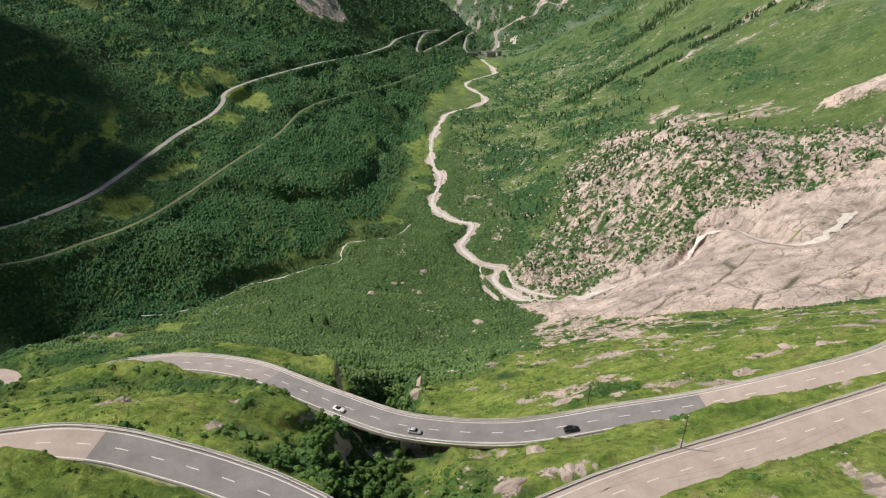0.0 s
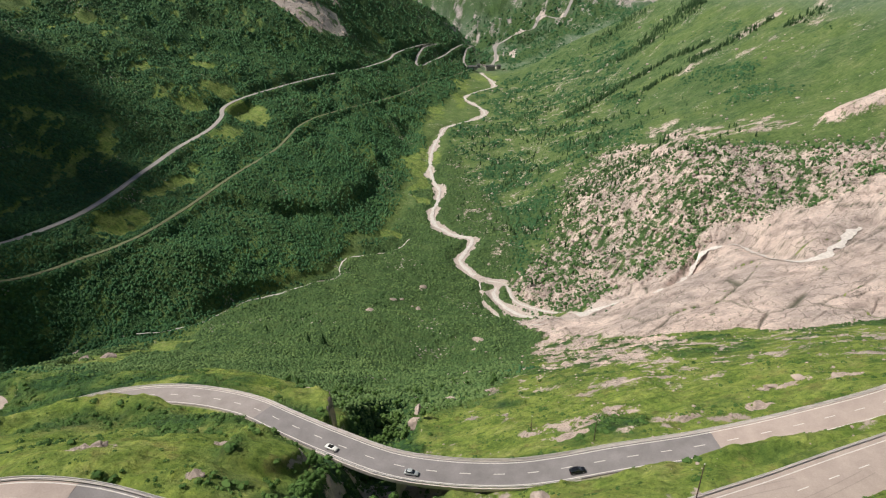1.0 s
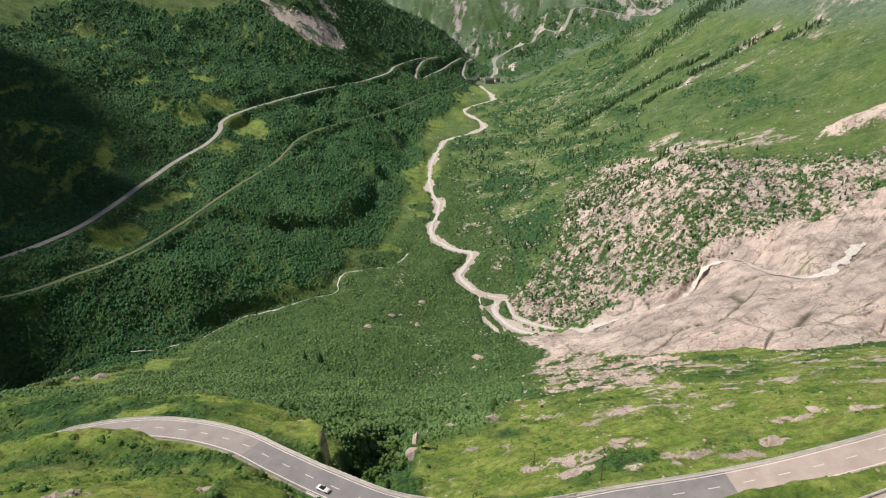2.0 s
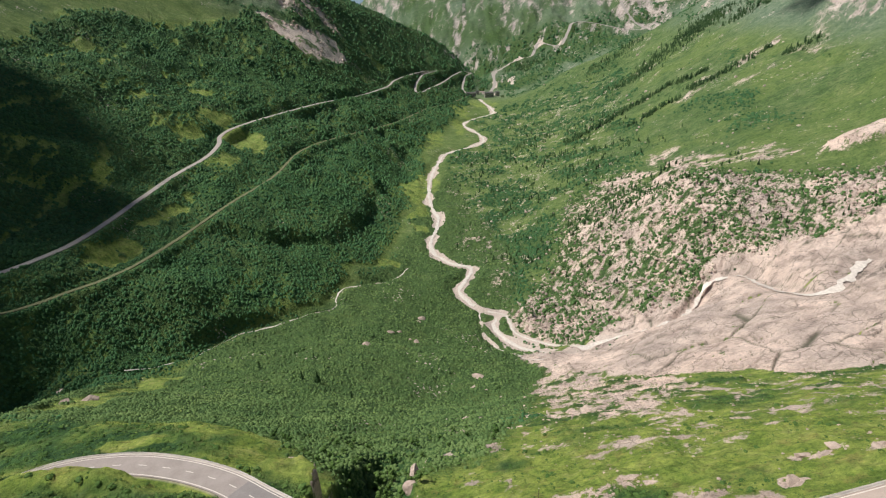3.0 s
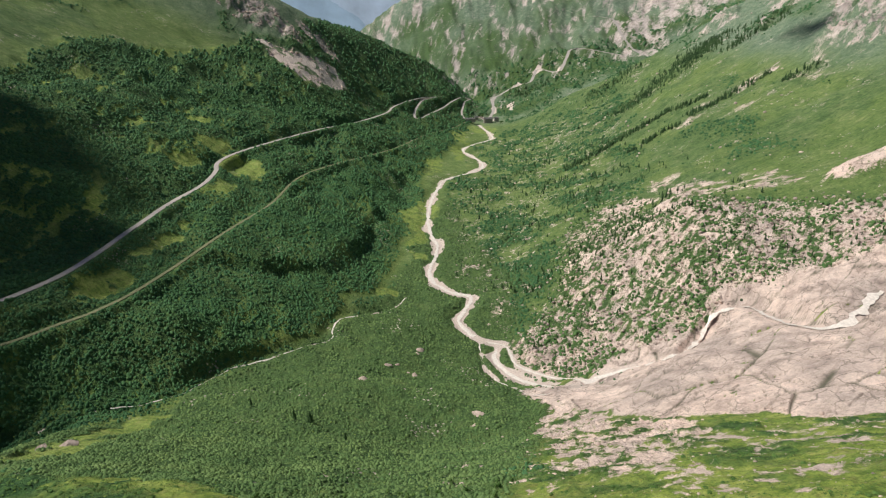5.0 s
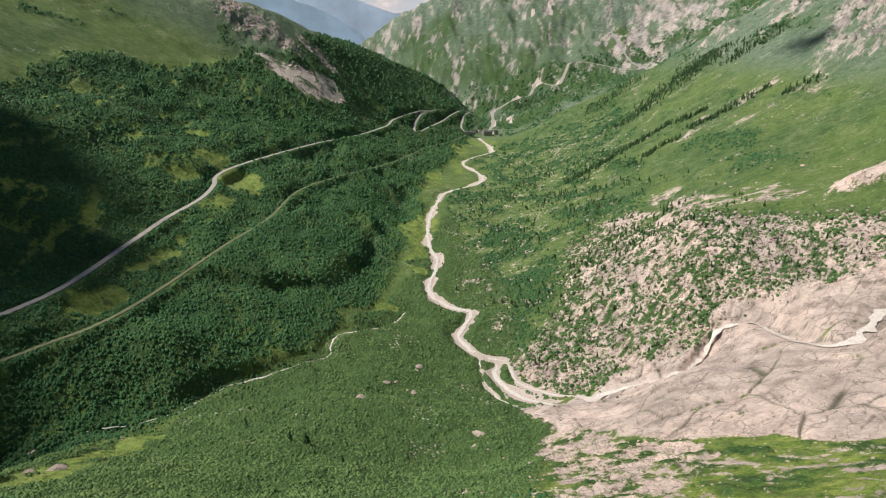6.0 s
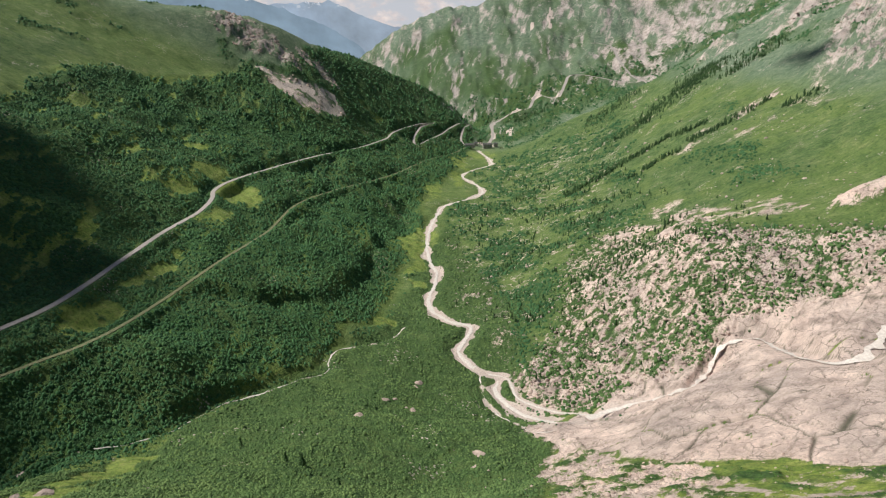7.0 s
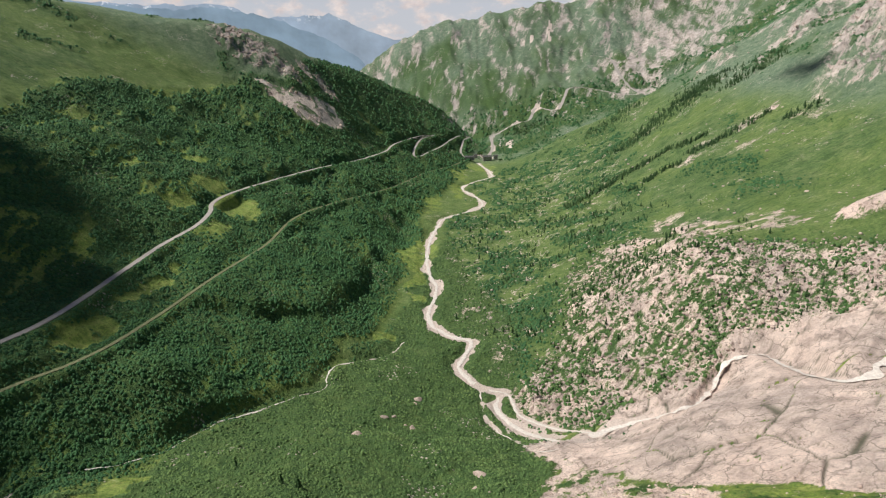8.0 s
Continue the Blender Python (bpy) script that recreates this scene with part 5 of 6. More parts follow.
def plant(name, label, category, material, n, y0, y1, seed, pick, size, tall, sharp, sink, leaves=0, power=1.0):
    rng = np.random.default_rng(seed)
    x, y = fan_places(rng, n, y0, y1, 0.76, power)
    rock, shrub = on_grid("rock", x, y), on_grid("shrub", x, y)
    ok = (rng.uniform(0, 1, n) < pick(rock, shrub, x, y)) & clear_of(x, y, WAYS)
    x, y = x[ok], y[ok]
    r = size(rng, y)
    ob = part(name, scatter_mesh(name, x, y, on_grid("z", x, y), r, tall, sharp, sink, seed, 14, leaves), material)
    return tagged(ob, label, category, kind="stuff")


BUSH_SIZE = lambda rng, y: (0.75 + 0.0018 * y) * (0.55 + 0.8 * rng.uniform(0, 1, len(y)) ** 2)
plant("alder_thicket", "dense dark green alder scrub clothing the slopes", "shrubs", SHRUB, 150000, 285, 3500, 5, lambda rock, shrub, x, y: ramp(0.2, 0.6, shrub) * (1 - inside(x, y, FAN, 12)) * (1 - inside(x, y, RUBBLE, 25)) * (1 - ramp(20, 60, x) * (1 - ramp(560, 640, y))), BUSH_SIZE, 0.95, 0.28, 0.1, -1)
plant("rubble_bushes", "rounded green bushes growing between granite blocks", "shrubs", THICKET, 120000, 600, 1500, 16, lambda rock, shrub, x, y: inside(x, y, RUBBLE, 25) * (1 - inside(x, y, SLAB, 6)) * ramp(-0.5, 0.6, fractal(x, y, 26, 5, 361, 0.6) + 0.25 * ramp(300, 150, x)), lambda rng, y: 0.55 + 2.8 * rng.uniform(0, 1, len(y)) ** 4, 0.95, 0.3, 0.3, -1)
plant("rubble_blocks", "tumbled angular blocks of pink-grey granite", "boulders", STONE, 30000, 600, 1450, 17, lambda rock, shrub, x, y: 0.85 * inside(x, y, RUBBLE, 25) * (1 - inside(x, y, SLAB, 6)), lambda rng, y: 0.7 + 2.6 * rng.uniform(0, 1, len(y)) ** 3, 0.8, 0.45, 0.15)
plant("fan_scrub", "low olive-green scrub covering the debris fan", "shrubs", OLIVE, 78000, 190, 1600, 15, lambda rock, shrub, x, y: ramp(0.2, 0.6, shrub) * inside(x, y, FAN, 12), lambda rng, y: 0.85 * BUSH_SIZE(rng, y), 0.85, 0.28, 0.1, -1)
plant("near_bushes", "rounded green bushes in the ravine and on banks", "shrubs", NEAR_LEAF, 20000, 78, 560, 6, lambda rock, shrub, x, y: np.maximum(ramp(0.3, 0.7, shrub), 0.4 * ramp(0.25, 0.65, fractal(x, y, 9, 3, 341)) * (1 - ramp(0.3, 0.5, rock))) * (1 - inside(x, y, FAN, 12) * ramp(200, 260, y)), lambda rng, y: 0.32 + 0.9 * rng.uniform(0, 1, len(y)) ** 2, 0.62, 0.3, 0.25, 13)
plant("boulder_field", "angular pink-grey granite boulders among scrub", "boulders", STONE, 38000, 330, 2800, 7, lambda rock, shrub, x, y: np.maximum(ramp(0.38, 0.6, rock), 0.07 * ramp(250, 420, x) * ramp(-0.2, 0.5, fractal(x, y, 60, 3, 331))) * (1 - inside(x, y, SLAB, 9)), lambda rng, y: (0.5 + 0.0011 * y) * (0.4 + 1.6 * rng.uniform(0, 1, len(y)) ** 3), 0.75, 0.4, 0.1)
plant("scattered_stones", "small pale granite stones lying in the grass", "stones", STONE, 24000, 78, 520, 8, lambda rock, shrub, x, y: np.maximum(ramp(0.15, 0.6, rock), (0.03 + 0.07 * ramp(160, 200, y)) * ramp(20, 60, x) + 0.25 * ramp(160, 200, y) * ramp(0.1, 0.5, fractal(x, y, 20, 3, 351)) * ramp(20, 60, x)) * (1 - inside(x, y, SLAB, 5)), lambda rng, y: 0.10 + (0.22 + 0.0024 * y) * rng.uniform(0, 1, len(y)) ** 4, 0.6, 0.4, 0.1)
plant("knoll_boulders", "grey granite boulders strewn over the rocky knoll", "boulders", STONE, 42000, 1950, 2480, 18, lambda rock, shrub, x, y: ramp(0.35, 0.55, rock) * ramp(-200, -300, x) * ramp(-900, -800, x) * (1 - 0.85 * inside(x, y, SCREE, 14)), lambda rng, y: 1.2 + 4.0 * rng.uniform(0, 1, len(y)) ** 3, 0.7, 0.45, 0.15)
plant("meadow_boulders", "pale boulders scattered over the steep meadow", "boulders", STONE, 5000, 1000, 2400, 19, lambda rock, shrub, x, y: 0.5 * ramp(380, 480, x) * ramp(-0.2, 0.5, fractal(x, y, 110, 3, 371)), lambda rng, y: 0.8 + 3.0 * rng.uniform(0, 1, len(y)) ** 5, 0.6, 0.4, 0.1)
plant("grass_tussocks", "coarse green grass tussocks on the spur", "grass", TUSSOCK, 17000, 74, 480, 11, lambda rock, shrub, x, y: (1 - ramp(0.3, 0.5, rock)) * ramp(-0.3, 0.6, fractal(x, y, 9, 3, 321)), lambda rng, y: (0.08 + 0.0008 * y) * (0.5 + 1.3 * rng.uniform(0, 1, len(y)) ** 2), 0.6, 0.3, 0.1, 4)
plant("bank_scrub", "low dark heath and dwarf shrubs on the banks", "shrubs", NEAR_LEAF, 34000, 66, 300, 12, lambda rock, shrub, x, y: (1 - ramp(0.3, 0.5, rock)) * np.maximum(0.35 * ramp(0.0, 0.5, fractal(x, y, 7, 4, 322)), ramp(0.35, 0.6, fractal(x, 1.6 * y, 22, 4, 323))), lambda rng, y: 0.10 + 0.42 * rng.uniform(0, 1, len(y)) ** 3, 0.6, 0.3, 0.2, 7)
plant("rock_debris", "broken granite debris heaped on the outcrops", "stones", STONE, 40000, 78, 185, 13, lambda rock, shrub, x, y: ramp(0.45, 0.8, spots(x, y, NEAR_ROCKS)), lambda rng, y: 0.12 + 0.46 * rng.uniform(0, 1, len(y)) ** 3, 0.7, 0.45, 0.15)
plant("meadow_scrub", "low green scrub dotted over the open meadows", "shrubs", SHRUB, 9000, 600, 2800, 10, lambda rock, shrub, x, y: 0.5 * ramp(0.05, 0.5, fractal(x, y, 80, 4, 311)) * (1 - ramp(0.3, 0.6, shrub)) * ramp(-150, 200, x), lambda rng, y: (0.5 + 0.0010 * y) * rng.uniform(0.5, 1.4, len(y)), 0.8, 0.3, 0.2, 5)


def conifer_data(rng, tiers=5):
    """A ragged crown of drooping tiers and a tapered trunk, one unit high."""
    cv, cf = [], []
    for t in range(tiers):
        z0, z1 = 0.14 + 0.78 * t / tiers, 0.14 + 0.78 * (t + 1.55) / tiers
        r = 0.24 * (1 - t / (tiers + 0.6)) + 0.02
        k = len(cv)
        cv.append((rng.uniform(-0.01, 0.01), rng.uniform(-0.01, 0.01), min(1.0, z1)))
        a0 = rng.uniform(0, 6.28)
        for i in range(9):
            rr = r * (rng.uniform(0.75, 1.2) if i % 2 else rng.uniform(0.45, 0.7))
            cv.append((rr * math.cos(a0 + i * 0.698), rr * math.sin(a0 + i * 0.698), z0 + rng.uniform(-0.03, 0.02)))
        cf += [(k, k + 1 + i, k + 1 + (i + 1) % 9) for i in range(9)]
    tv = [(r * math.cos(a), r * math.sin(a), z) for z, r in ((-0.08, 0.022), (0.35, 0.015), (0.85, 0.004)) for a in np.arange(5) * 1.2566]
    tf = [(j * 5 + i, j * 5 + (i + 1) % 5, j * 5 + 5 + (i + 1) % 5, j * 5 + 5 + i) for j in range(2) for i in range(5)]
    return cv, cf, tv, tf


def tree_places(n, y0, y1, seed, pick):
    rng = np.random.default_rng(seed)
    x, y = fan_places(rng, n, y0, y1)
    rock, shrub = on_grid("rock", x, y), on_grid("shrub", x, y)
    ok = (rng.uniform(0, 1, n) < pick(rock, shrub, x, y)) & clear_of(x, y, WAYS)
    return x[ok], y[ok], rng


def tree_odds(rock, shrub, x, y):
    """Conifers stand on the sunny side of the river, in ranks up the slope and on the spur before the village."""
    right = ramp(20, 120, x - np.interp(y, RIVER_Y, RIVER_X)) * ramp(850, 1000, y) * (1 - ramp(1900, 2300, y)) * (1 - ramp(330, 520, x - 0.02 * y))
    spur = inside(x, y, [(-440, 2480), (-380, 2850), (-180, 3100), (60, 3230), (150, 3200), (60, 3050), (-60, 2900), (-190, 2620)], 30)
    rub = inside(x, y, RUBBLE, 25)
    odds = 0.9 * right * np.clip(0.5 + 1.0 * fractal(x, y, 60, 3, 305), 0, 1) + 0.55 * spur + 0.05 * rub
    return np.clip(odds, 0, 1)


RANKS = [(laid([(327, 1658), (382, 1682), (422, 1699), (494, 1750), (577, 1780), (632, 1738), (690, 1700)]), 9, 3.2), (laid([(468, 1597), (490, 1595)]), 6, 4.0), (laid([(505, 1600), (559, 1602), (590, 1590)]), 7, 4.0), (laid([(612, 1605), (669, 1616), (737, 1627), (800, 1612)]), 12, 2.2), (laid([(577, 2058), (643, 2114), (708, 2104), (791, 2152), (920, 2240)]), 36, 1.3), (laid([(800, 2130), (860, 2190), (930, 2240)]), 48, 1.2), (laid([(860, 2015), (954, 2063), (1040, 2035)]), 22, 1.3), (laid([(780, 1522), (822, 1498), (850, 1496)]), 16, 1.6), (laid([(365, 3180), (430, 3240), (490, 3150)]), 60, 0.8), (laid([(560, 2500), (640, 2480), (760, 2560)]), 30, 0.8)]
tree_x, tree_y, rng = tree_places(36000, 700, 3150, 9, tree_odds)
rank_x, rank_y = [], []
for line, wide, share in RANKS:
    s = lengths(line)
    at = rng.uniform(0, s[-1], int(share * s[-1] * wide / 26))
    n = sides(line)
    off = rng.normal(0, wide * 1.0, len(at))
    rank_x.append(np.interp(at, s, line[:, 0]) + off * np.interp(at, s, n[:, 0]))
    rank_y.append(np.interp(at, s, line[:, 1]) + off * np.interp(at, s, n[:, 1]))
in_rank = np.concatenate([np.zeros(len(tree_x)), np.ones(sum(len(r) for r in rank_x))])
tree_x, tree_y = np.concatenate([tree_x, *rank_x]), np.concatenate([tree_y, *rank_y])
tree_z = on_grid("z", tree_x, tree_y)
tree_h = (3.0 + 8.0 * rng.uniform(0, 1, len(tree_x)) ** 1.4) * np.where(tree_y > 1500, 1.25, 1.0) * (1 + 0.1 * in_rank)
forms = [conifer_data(np.random.default_rng(400 + k)) for k in range(8)]
own = np.argsort(tree_y)[:220]
joined = np.argsort(tree_y)[220:]
crowns, trunks = [], []
for k, (cv, cf, tv, tf) in enumerate(forms):
    crown, trunk = mesh_of("crown", cv, cf), mesh_of("trunk", tv, tf)
    crown.materials.append(CONIFER)
    trunk.materials.append(BARK)
    crowns.append(crown)
    trunks.append(trunk)
for i in own:
    tree = tagged(new("conifer"), "dark green conifer among granite boulders", "tree", "conifers on the bouldery slope")
    tree.matrix_basis = pose(tree_x[i], tree_y[i], tree_z[i], 0, 0, float(tree_h[i] * 977 % 360)) @ Matrix.Diagonal((tree_h[i], tree_h[i], tree_h[i], 1))
    part("crown", crowns[i % 8], None, tree)
    part("trunk", trunks[i % 8], None, tree)
verts, faces, count = [], [], 0
for i in joined:
    cv, cf, _, _ = forms[i % 8]
    v = np.array(cv) * tree_h[i] + (tree_x[i], tree_y[i], tree_z[i])
    verts.append(v)
    faces.append(np.array(cf) + count)
    count += len(v)
tagged(part("conifer_wood", tri_mesh("conifer_wood", np.vstack(verts), np.vstack(faces)), CONIFER), "dark conifers in ranks up the far slopes", "trees", kind="stuff")


# single conifers on the debris fan
for x, y, high in ((-118, 470, 10.0), (-103, 462, 12.5), (-70, 430, 7.0), (-170, 520, 8.0)):
    tree = tagged(new("conifer"), "lone dark conifer standing in low scrub", "tree", "lone conifers on the debris fan")
    tree.matrix_basis = pose(x, y, height(x, y), 0, 0, x * 7) @ Matrix.Diagonal((high, high, high, 1))
    part("crown", crowns[int(-x) % 8], None, tree)
    part("trunk", trunks[int(-x) % 8], None, tree)


# ---- broad-leaved trees of the ravine ----
def leafy_tree_meshes(seed):
    rng = np.random.default_rng(seed)
    cv, cf = [], []
    for k in range(5):
        v, f = tuft_data(rng, 62)
        at = np.array([rng.uniform(-0.28, 0.28), rng.uniform(-0.28, 0.28), 0.42 + 0.1 * k + rng.uniform(-0.05, 0.05)])
        cf.append(f + sum(len(c) for c in cv))
        cv.append(v * (0.24 + 0.05 * rng.uniform(-1, 1)) + at)
    crown = tri_mesh("crown", np.vstack(cv), np.vstack(cf))
    crown.materials.append(NEAR_LEAF)
    tv, tf = [], []
    for a, lean, high, wide in ((0.0, 0.02, 0.75, 0.035), (1.5, 0.24, 0.6, 0.02), (4.0, 0.26, 0.55, 0.02)):
        b = len(tv)
        for z in (0.0, 0.45, 1.0):
            cx, cy, r = lean * z * math.cos(a), lean * z * math.sin(a), wide * (1 - 0.75 * z)
            tv += [(cx + r * math.cos(q), cy + r * math.sin(q), z * high - 0.06) for q in np.arange(6) * 1.0472]
        tf += [(b + j * 6 + i, b + j * 6 + (i + 1) % 6, b + j * 6 + 6 + (i + 1) % 6, b + j * 6 + 6 + i) for j in range(2) for i in range(6)]
    trunk = mesh_of("trunk", tv, tf)
    trunk.materials.append(BARK)
    return crown, trunk


leafy = [leafy_tree_meshes(700 + k) for k in range(5)]
rng = np.random.default_rng(71)
run = lengths(RAVINE)
for k in range(95):
    at = run[-1] * rng.uniform(0.02, 0.95)
    x, y = np.interp(at, run, RAVINE[:, 0]) + rng.normal(-1.5, 5.0), np.interp(at, run, RAVINE[:, 1])
    d, _ = off_line(np.array([x]), np.array([y]), UPPER, 20)
    if d[0] < 7.5 or off_line(np.array([x]), np.array([y]), LOWER_LEFT, 20)[0][0] < 8:
        continue
    high = rng.uniform(3.2, 6.0)
    tree = tagged(new("alder_tree"), "leafy green alder crowding the steep ravine", "tree", "alders in the ravine")
    tree.matrix_basis = pose(x, y, height(x, y) - 0.1, 0, 0, rng.uniform(0, 360)) @ Matrix.Diagonal((high, high, high, 1))
    part("crown", leafy[k % 5][0], None, tree)
    part("trunk", leafy[k % 5][1], None, tree)


rng = np.random.default_rng(72)
for k in range(150):
    ring, x, y = (FLANK, rng.uniform(-42, -12), rng.uniform(84, 130)) if k < 86 else (REACH, rng.uniform(-75, 40), rng.uniform(190, 300))
    if inside(np.array([x]), np.array([y]), ring, 1.0)[0] < 0.5 or inside(np.array([x]), np.array([y]), CREST, 1.0)[0] > 0.4 or off_line(np.array([x]), np.array([y]), UPPER, 20)[0][0] < 9.5 or off_line(np.array([x]), np.array([y]), LOWER_LEFT, 20)[0][0] < 8:
        continue
    high = rng.uniform(1.8, 3.6) * (1.0 if k < 86 else 1.2)
    tree = tagged(new("alder_tree"), "leafy green alder on the ravine's steep flank" if k < 86 else "leafy green alder in scrub below the road", "tree", "alders in the ravine")
    tree.matrix_basis = pose(x, y, height(x, y) - 0.1, 0, 0, rng.uniform(0, 360)) @ Matrix.Diagonal((high, high, high, 1))
    part("crown", leafy[k % 5][0], None, tree)
    part("trunk", leafy[k % 5][1], None, tree)


for k, (x, y, high) in enumerate(((180, 2900, 16), (190, 2908, 18), (172, 2912, 15), (186, 2920, 17), (262, 2800, 12), (272, 2806, 11))):
    tree = tagged(new("broadleaf_tree"), "dark round broadleaf tree beside the hotel", "tree", "trees beside the hotel")
    tree.matrix_basis = pose(x, y, height(x, y) - 0.1, 0, 0, 67 * k) @ Matrix.Diagonal((high, high, high, 1))
    part("crown", leafy[k % 5][0], None, tree)
    part("trunk", leafy[k % 5][1], None, tree)


# ---- rock outcrops on the spur ----
def outcrop(x, y, rx, ry, high, seed, label):
    """A weathered granite hump, split by joints, sunk into the turf."""
    bm = bmesh.new()
    bmesh.ops.create_icosphere(bm, subdivisions=4, radius=1.0)
    shift = Vector((seed * 3.7, seed * 1.9, seed * 0.7))
    cut = random.Random(seed)
    planes = [(Vector((cut.uniform(-1, 1), cut.uniform(-1, 1), cut.uniform(-0.2, 1))).normalized(), cut.uniform(0.45, 0.85)) for _ in range(9)]
    for v in bm.verts:
        p = v.co.copy()
        cell = noise.voronoi(p * 1.9 + shift)[0]
        v.co = p * (0.92 + 0.16 * noise.fractal(p * 1.1 + shift, 0.9, 2.1, 4))
        for face, reach in planes:
            over = v.co.dot(face) - reach
            if over > 0:
                v.co -= face * over * 0.92
        v.co *= 1.15 + 0.05 * noise.fractal(p * 5 + shift, 0.9, 2.1, 3) - 0.09 * math.exp(-((cell[1] - cell[0]) / 0.08) ** 2)
        v.co.x *= rx
        v.co.y *= ry
        v.co.z *= high
    z = height(x, y)
    ob = part("rock_outcrop", bm, STONE)
    ob.matrix_basis = pose(x, y, z - 0.15 * high, 0, 0, seed * 40)
    return tagged(ob, label, "rock", "granite outcrops in the turf")


for k, (x, y, rx, ry) in enumerate(NEAR_ROCKS):
    if y > 150 and x < 76:
        continue
    count = 3 if rx > 4 else 1
    for j in range(count):
        ox, oy = (0, 0) if count == 1 else (rx * 0.5 * math.cos(2.1 * j + k), ry * 0.5 * math.sin(2.1 * j + k))
        size = 0.85 if count == 1 else 0.42
        outcrop(x + ox, y + oy, rx * size, ry * size * 1.1, min(rx, ry) * (0.55 if count == 1 else 0.3), k * 3 + j, "bare pink-grey granite outcrop in grassy turf" if rx > 4 else "single weathered granite boulder in grass")
for k, (x, y, rx, ry, high) in enumerate(((-9.2, 212, 2.2, 7.0, 5.0), (-9.2, 198, 2.2, 6.0, 4.5), (-31.8, 158, 1.9, 5.0, 6.0))):
    outcrop(x, y, rx, ry, high, 90 + k, "upright granite crag on the ravine edge")
for k, (x, y, r) in enumerate(((-27, 767, 6), (-30, 745, 3.5), (-62, 689, 4), (-52, 694, 3), (-83, 609, 5), (-30, 673, 5), (-38, 680, 2.5), (36, 522, 6), (30, 500, 3), (-236, 372, 5), (-246, 362, 4))):
    outcrop(x, y, 1.35 * r, 0.9 * r, 0.6 * r, 60 + k, "pale granite boulder lying in dense scrub")


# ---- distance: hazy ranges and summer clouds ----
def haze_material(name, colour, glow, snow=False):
    # Aerial haze is put into the blue-grey colour and an even glow.
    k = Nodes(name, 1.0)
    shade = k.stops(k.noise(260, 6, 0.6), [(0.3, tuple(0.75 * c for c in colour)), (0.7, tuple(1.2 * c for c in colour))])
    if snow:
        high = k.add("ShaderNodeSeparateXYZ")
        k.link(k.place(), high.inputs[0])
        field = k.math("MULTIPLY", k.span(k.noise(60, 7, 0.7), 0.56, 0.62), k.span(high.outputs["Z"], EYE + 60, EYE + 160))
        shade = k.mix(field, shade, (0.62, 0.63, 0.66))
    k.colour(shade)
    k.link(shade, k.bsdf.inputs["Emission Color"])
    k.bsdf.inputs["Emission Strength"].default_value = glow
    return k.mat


def far_range(name, label, radius, crest, foot, seed, material):
    """A long mountain range far off: crest heights by bearing, with ribs down its face."""
    bearings = np.linspace(crest[0][0], crest[-1][0], 260)
    tops = np.interp(bearings, [c[0] for c in crest], [c[1] for c in crest])
    tops = tops + 14 * fractal(bearings * 60, bearings * 0, 60, 5, seed)
    verts, faces, rows = [], [], 26
    for j in range(rows):
        share = j / (rows - 1)
        for b, t in zip(bearings, tops):
            rib = 22 * float(fractal(np.array([b * 60 + 90 * share]), np.array([share * 160]), 70, 3, seed + 9)[0]) * math.sin(math.pi * min(1, share * 1.2))
            r = radius - 420 * (1 - share) + rib
            verts.append((r * math.sin(radians(b)), r * math.cos(radians(b)), EYE + foot + (t - foot) * share ** 0.9))
    n = len(bearings)
    faces = [(j * n + i, j * n + i + 1, j * n + n + i + 1, j * n + n + i) for j in range(rows - 1) for i in range(n - 1)]
    ob = part(name, mesh_of(name, verts, faces), material, None, "", True)
    return tagged(ob, label, "backdrop", kind="structure")


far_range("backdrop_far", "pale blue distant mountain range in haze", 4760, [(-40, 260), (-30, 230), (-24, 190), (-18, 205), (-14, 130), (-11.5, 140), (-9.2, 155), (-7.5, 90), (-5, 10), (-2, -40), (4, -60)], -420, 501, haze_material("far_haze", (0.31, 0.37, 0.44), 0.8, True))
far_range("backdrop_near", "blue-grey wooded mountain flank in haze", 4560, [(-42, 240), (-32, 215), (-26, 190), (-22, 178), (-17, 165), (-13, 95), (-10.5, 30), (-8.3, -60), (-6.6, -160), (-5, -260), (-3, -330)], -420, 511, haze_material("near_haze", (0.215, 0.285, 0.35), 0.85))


def cloud(name, label, centre, size, puffs, seed, glow, puff):
    """A cumulus heap: many puffs swelling upward from a flat base."""
    rng = np.random.default_rng(seed)
    bm = bmesh.new()
    for _ in range(puffs):
        u, v = rng.uniform(-1, 1), rng.uniform(-1, 1)
        rise = rng.uniform(0, 1) * max(0.05, 1 - u * u - 0.5 * v * v)
        r = rng.uniform(*puff) * min(size[0], size[1])
        at = Vector((centre[0] + u * size[0], centre[1] + v * size[1], centre[2] + rise * size[2]))
        bmesh.ops.create_icosphere(bm, subdivisions=2, radius=r, matrix=Matrix.Translation(at) @ Matrix.Diagonal((1.15, 1.0, 0.5, 1)))
    for v in bm.verts:
        v.co += 0.05 * size[0] * noise.noise_vector(v.co * (5.0 / size[0]))
    k = Nodes(name + "_vapour", 1.0)
    k.colour((0.82, 0.78, 0.76))
    k.bsdf.inputs["Emission Color"].default_value = (0.80, 0.70, 0.66, 1)
    k.bsdf.inputs["Emission Strength"].default_value = glow
    ob = part(name, bm, k.mat, None, "", True)
    return tagged(ob, label, "cloud", kind="structure")


def bearing(deg, radius, z):
    return (radius * math.sin(radians(deg)), radius * math.cos(radians(deg)), EYE + z)


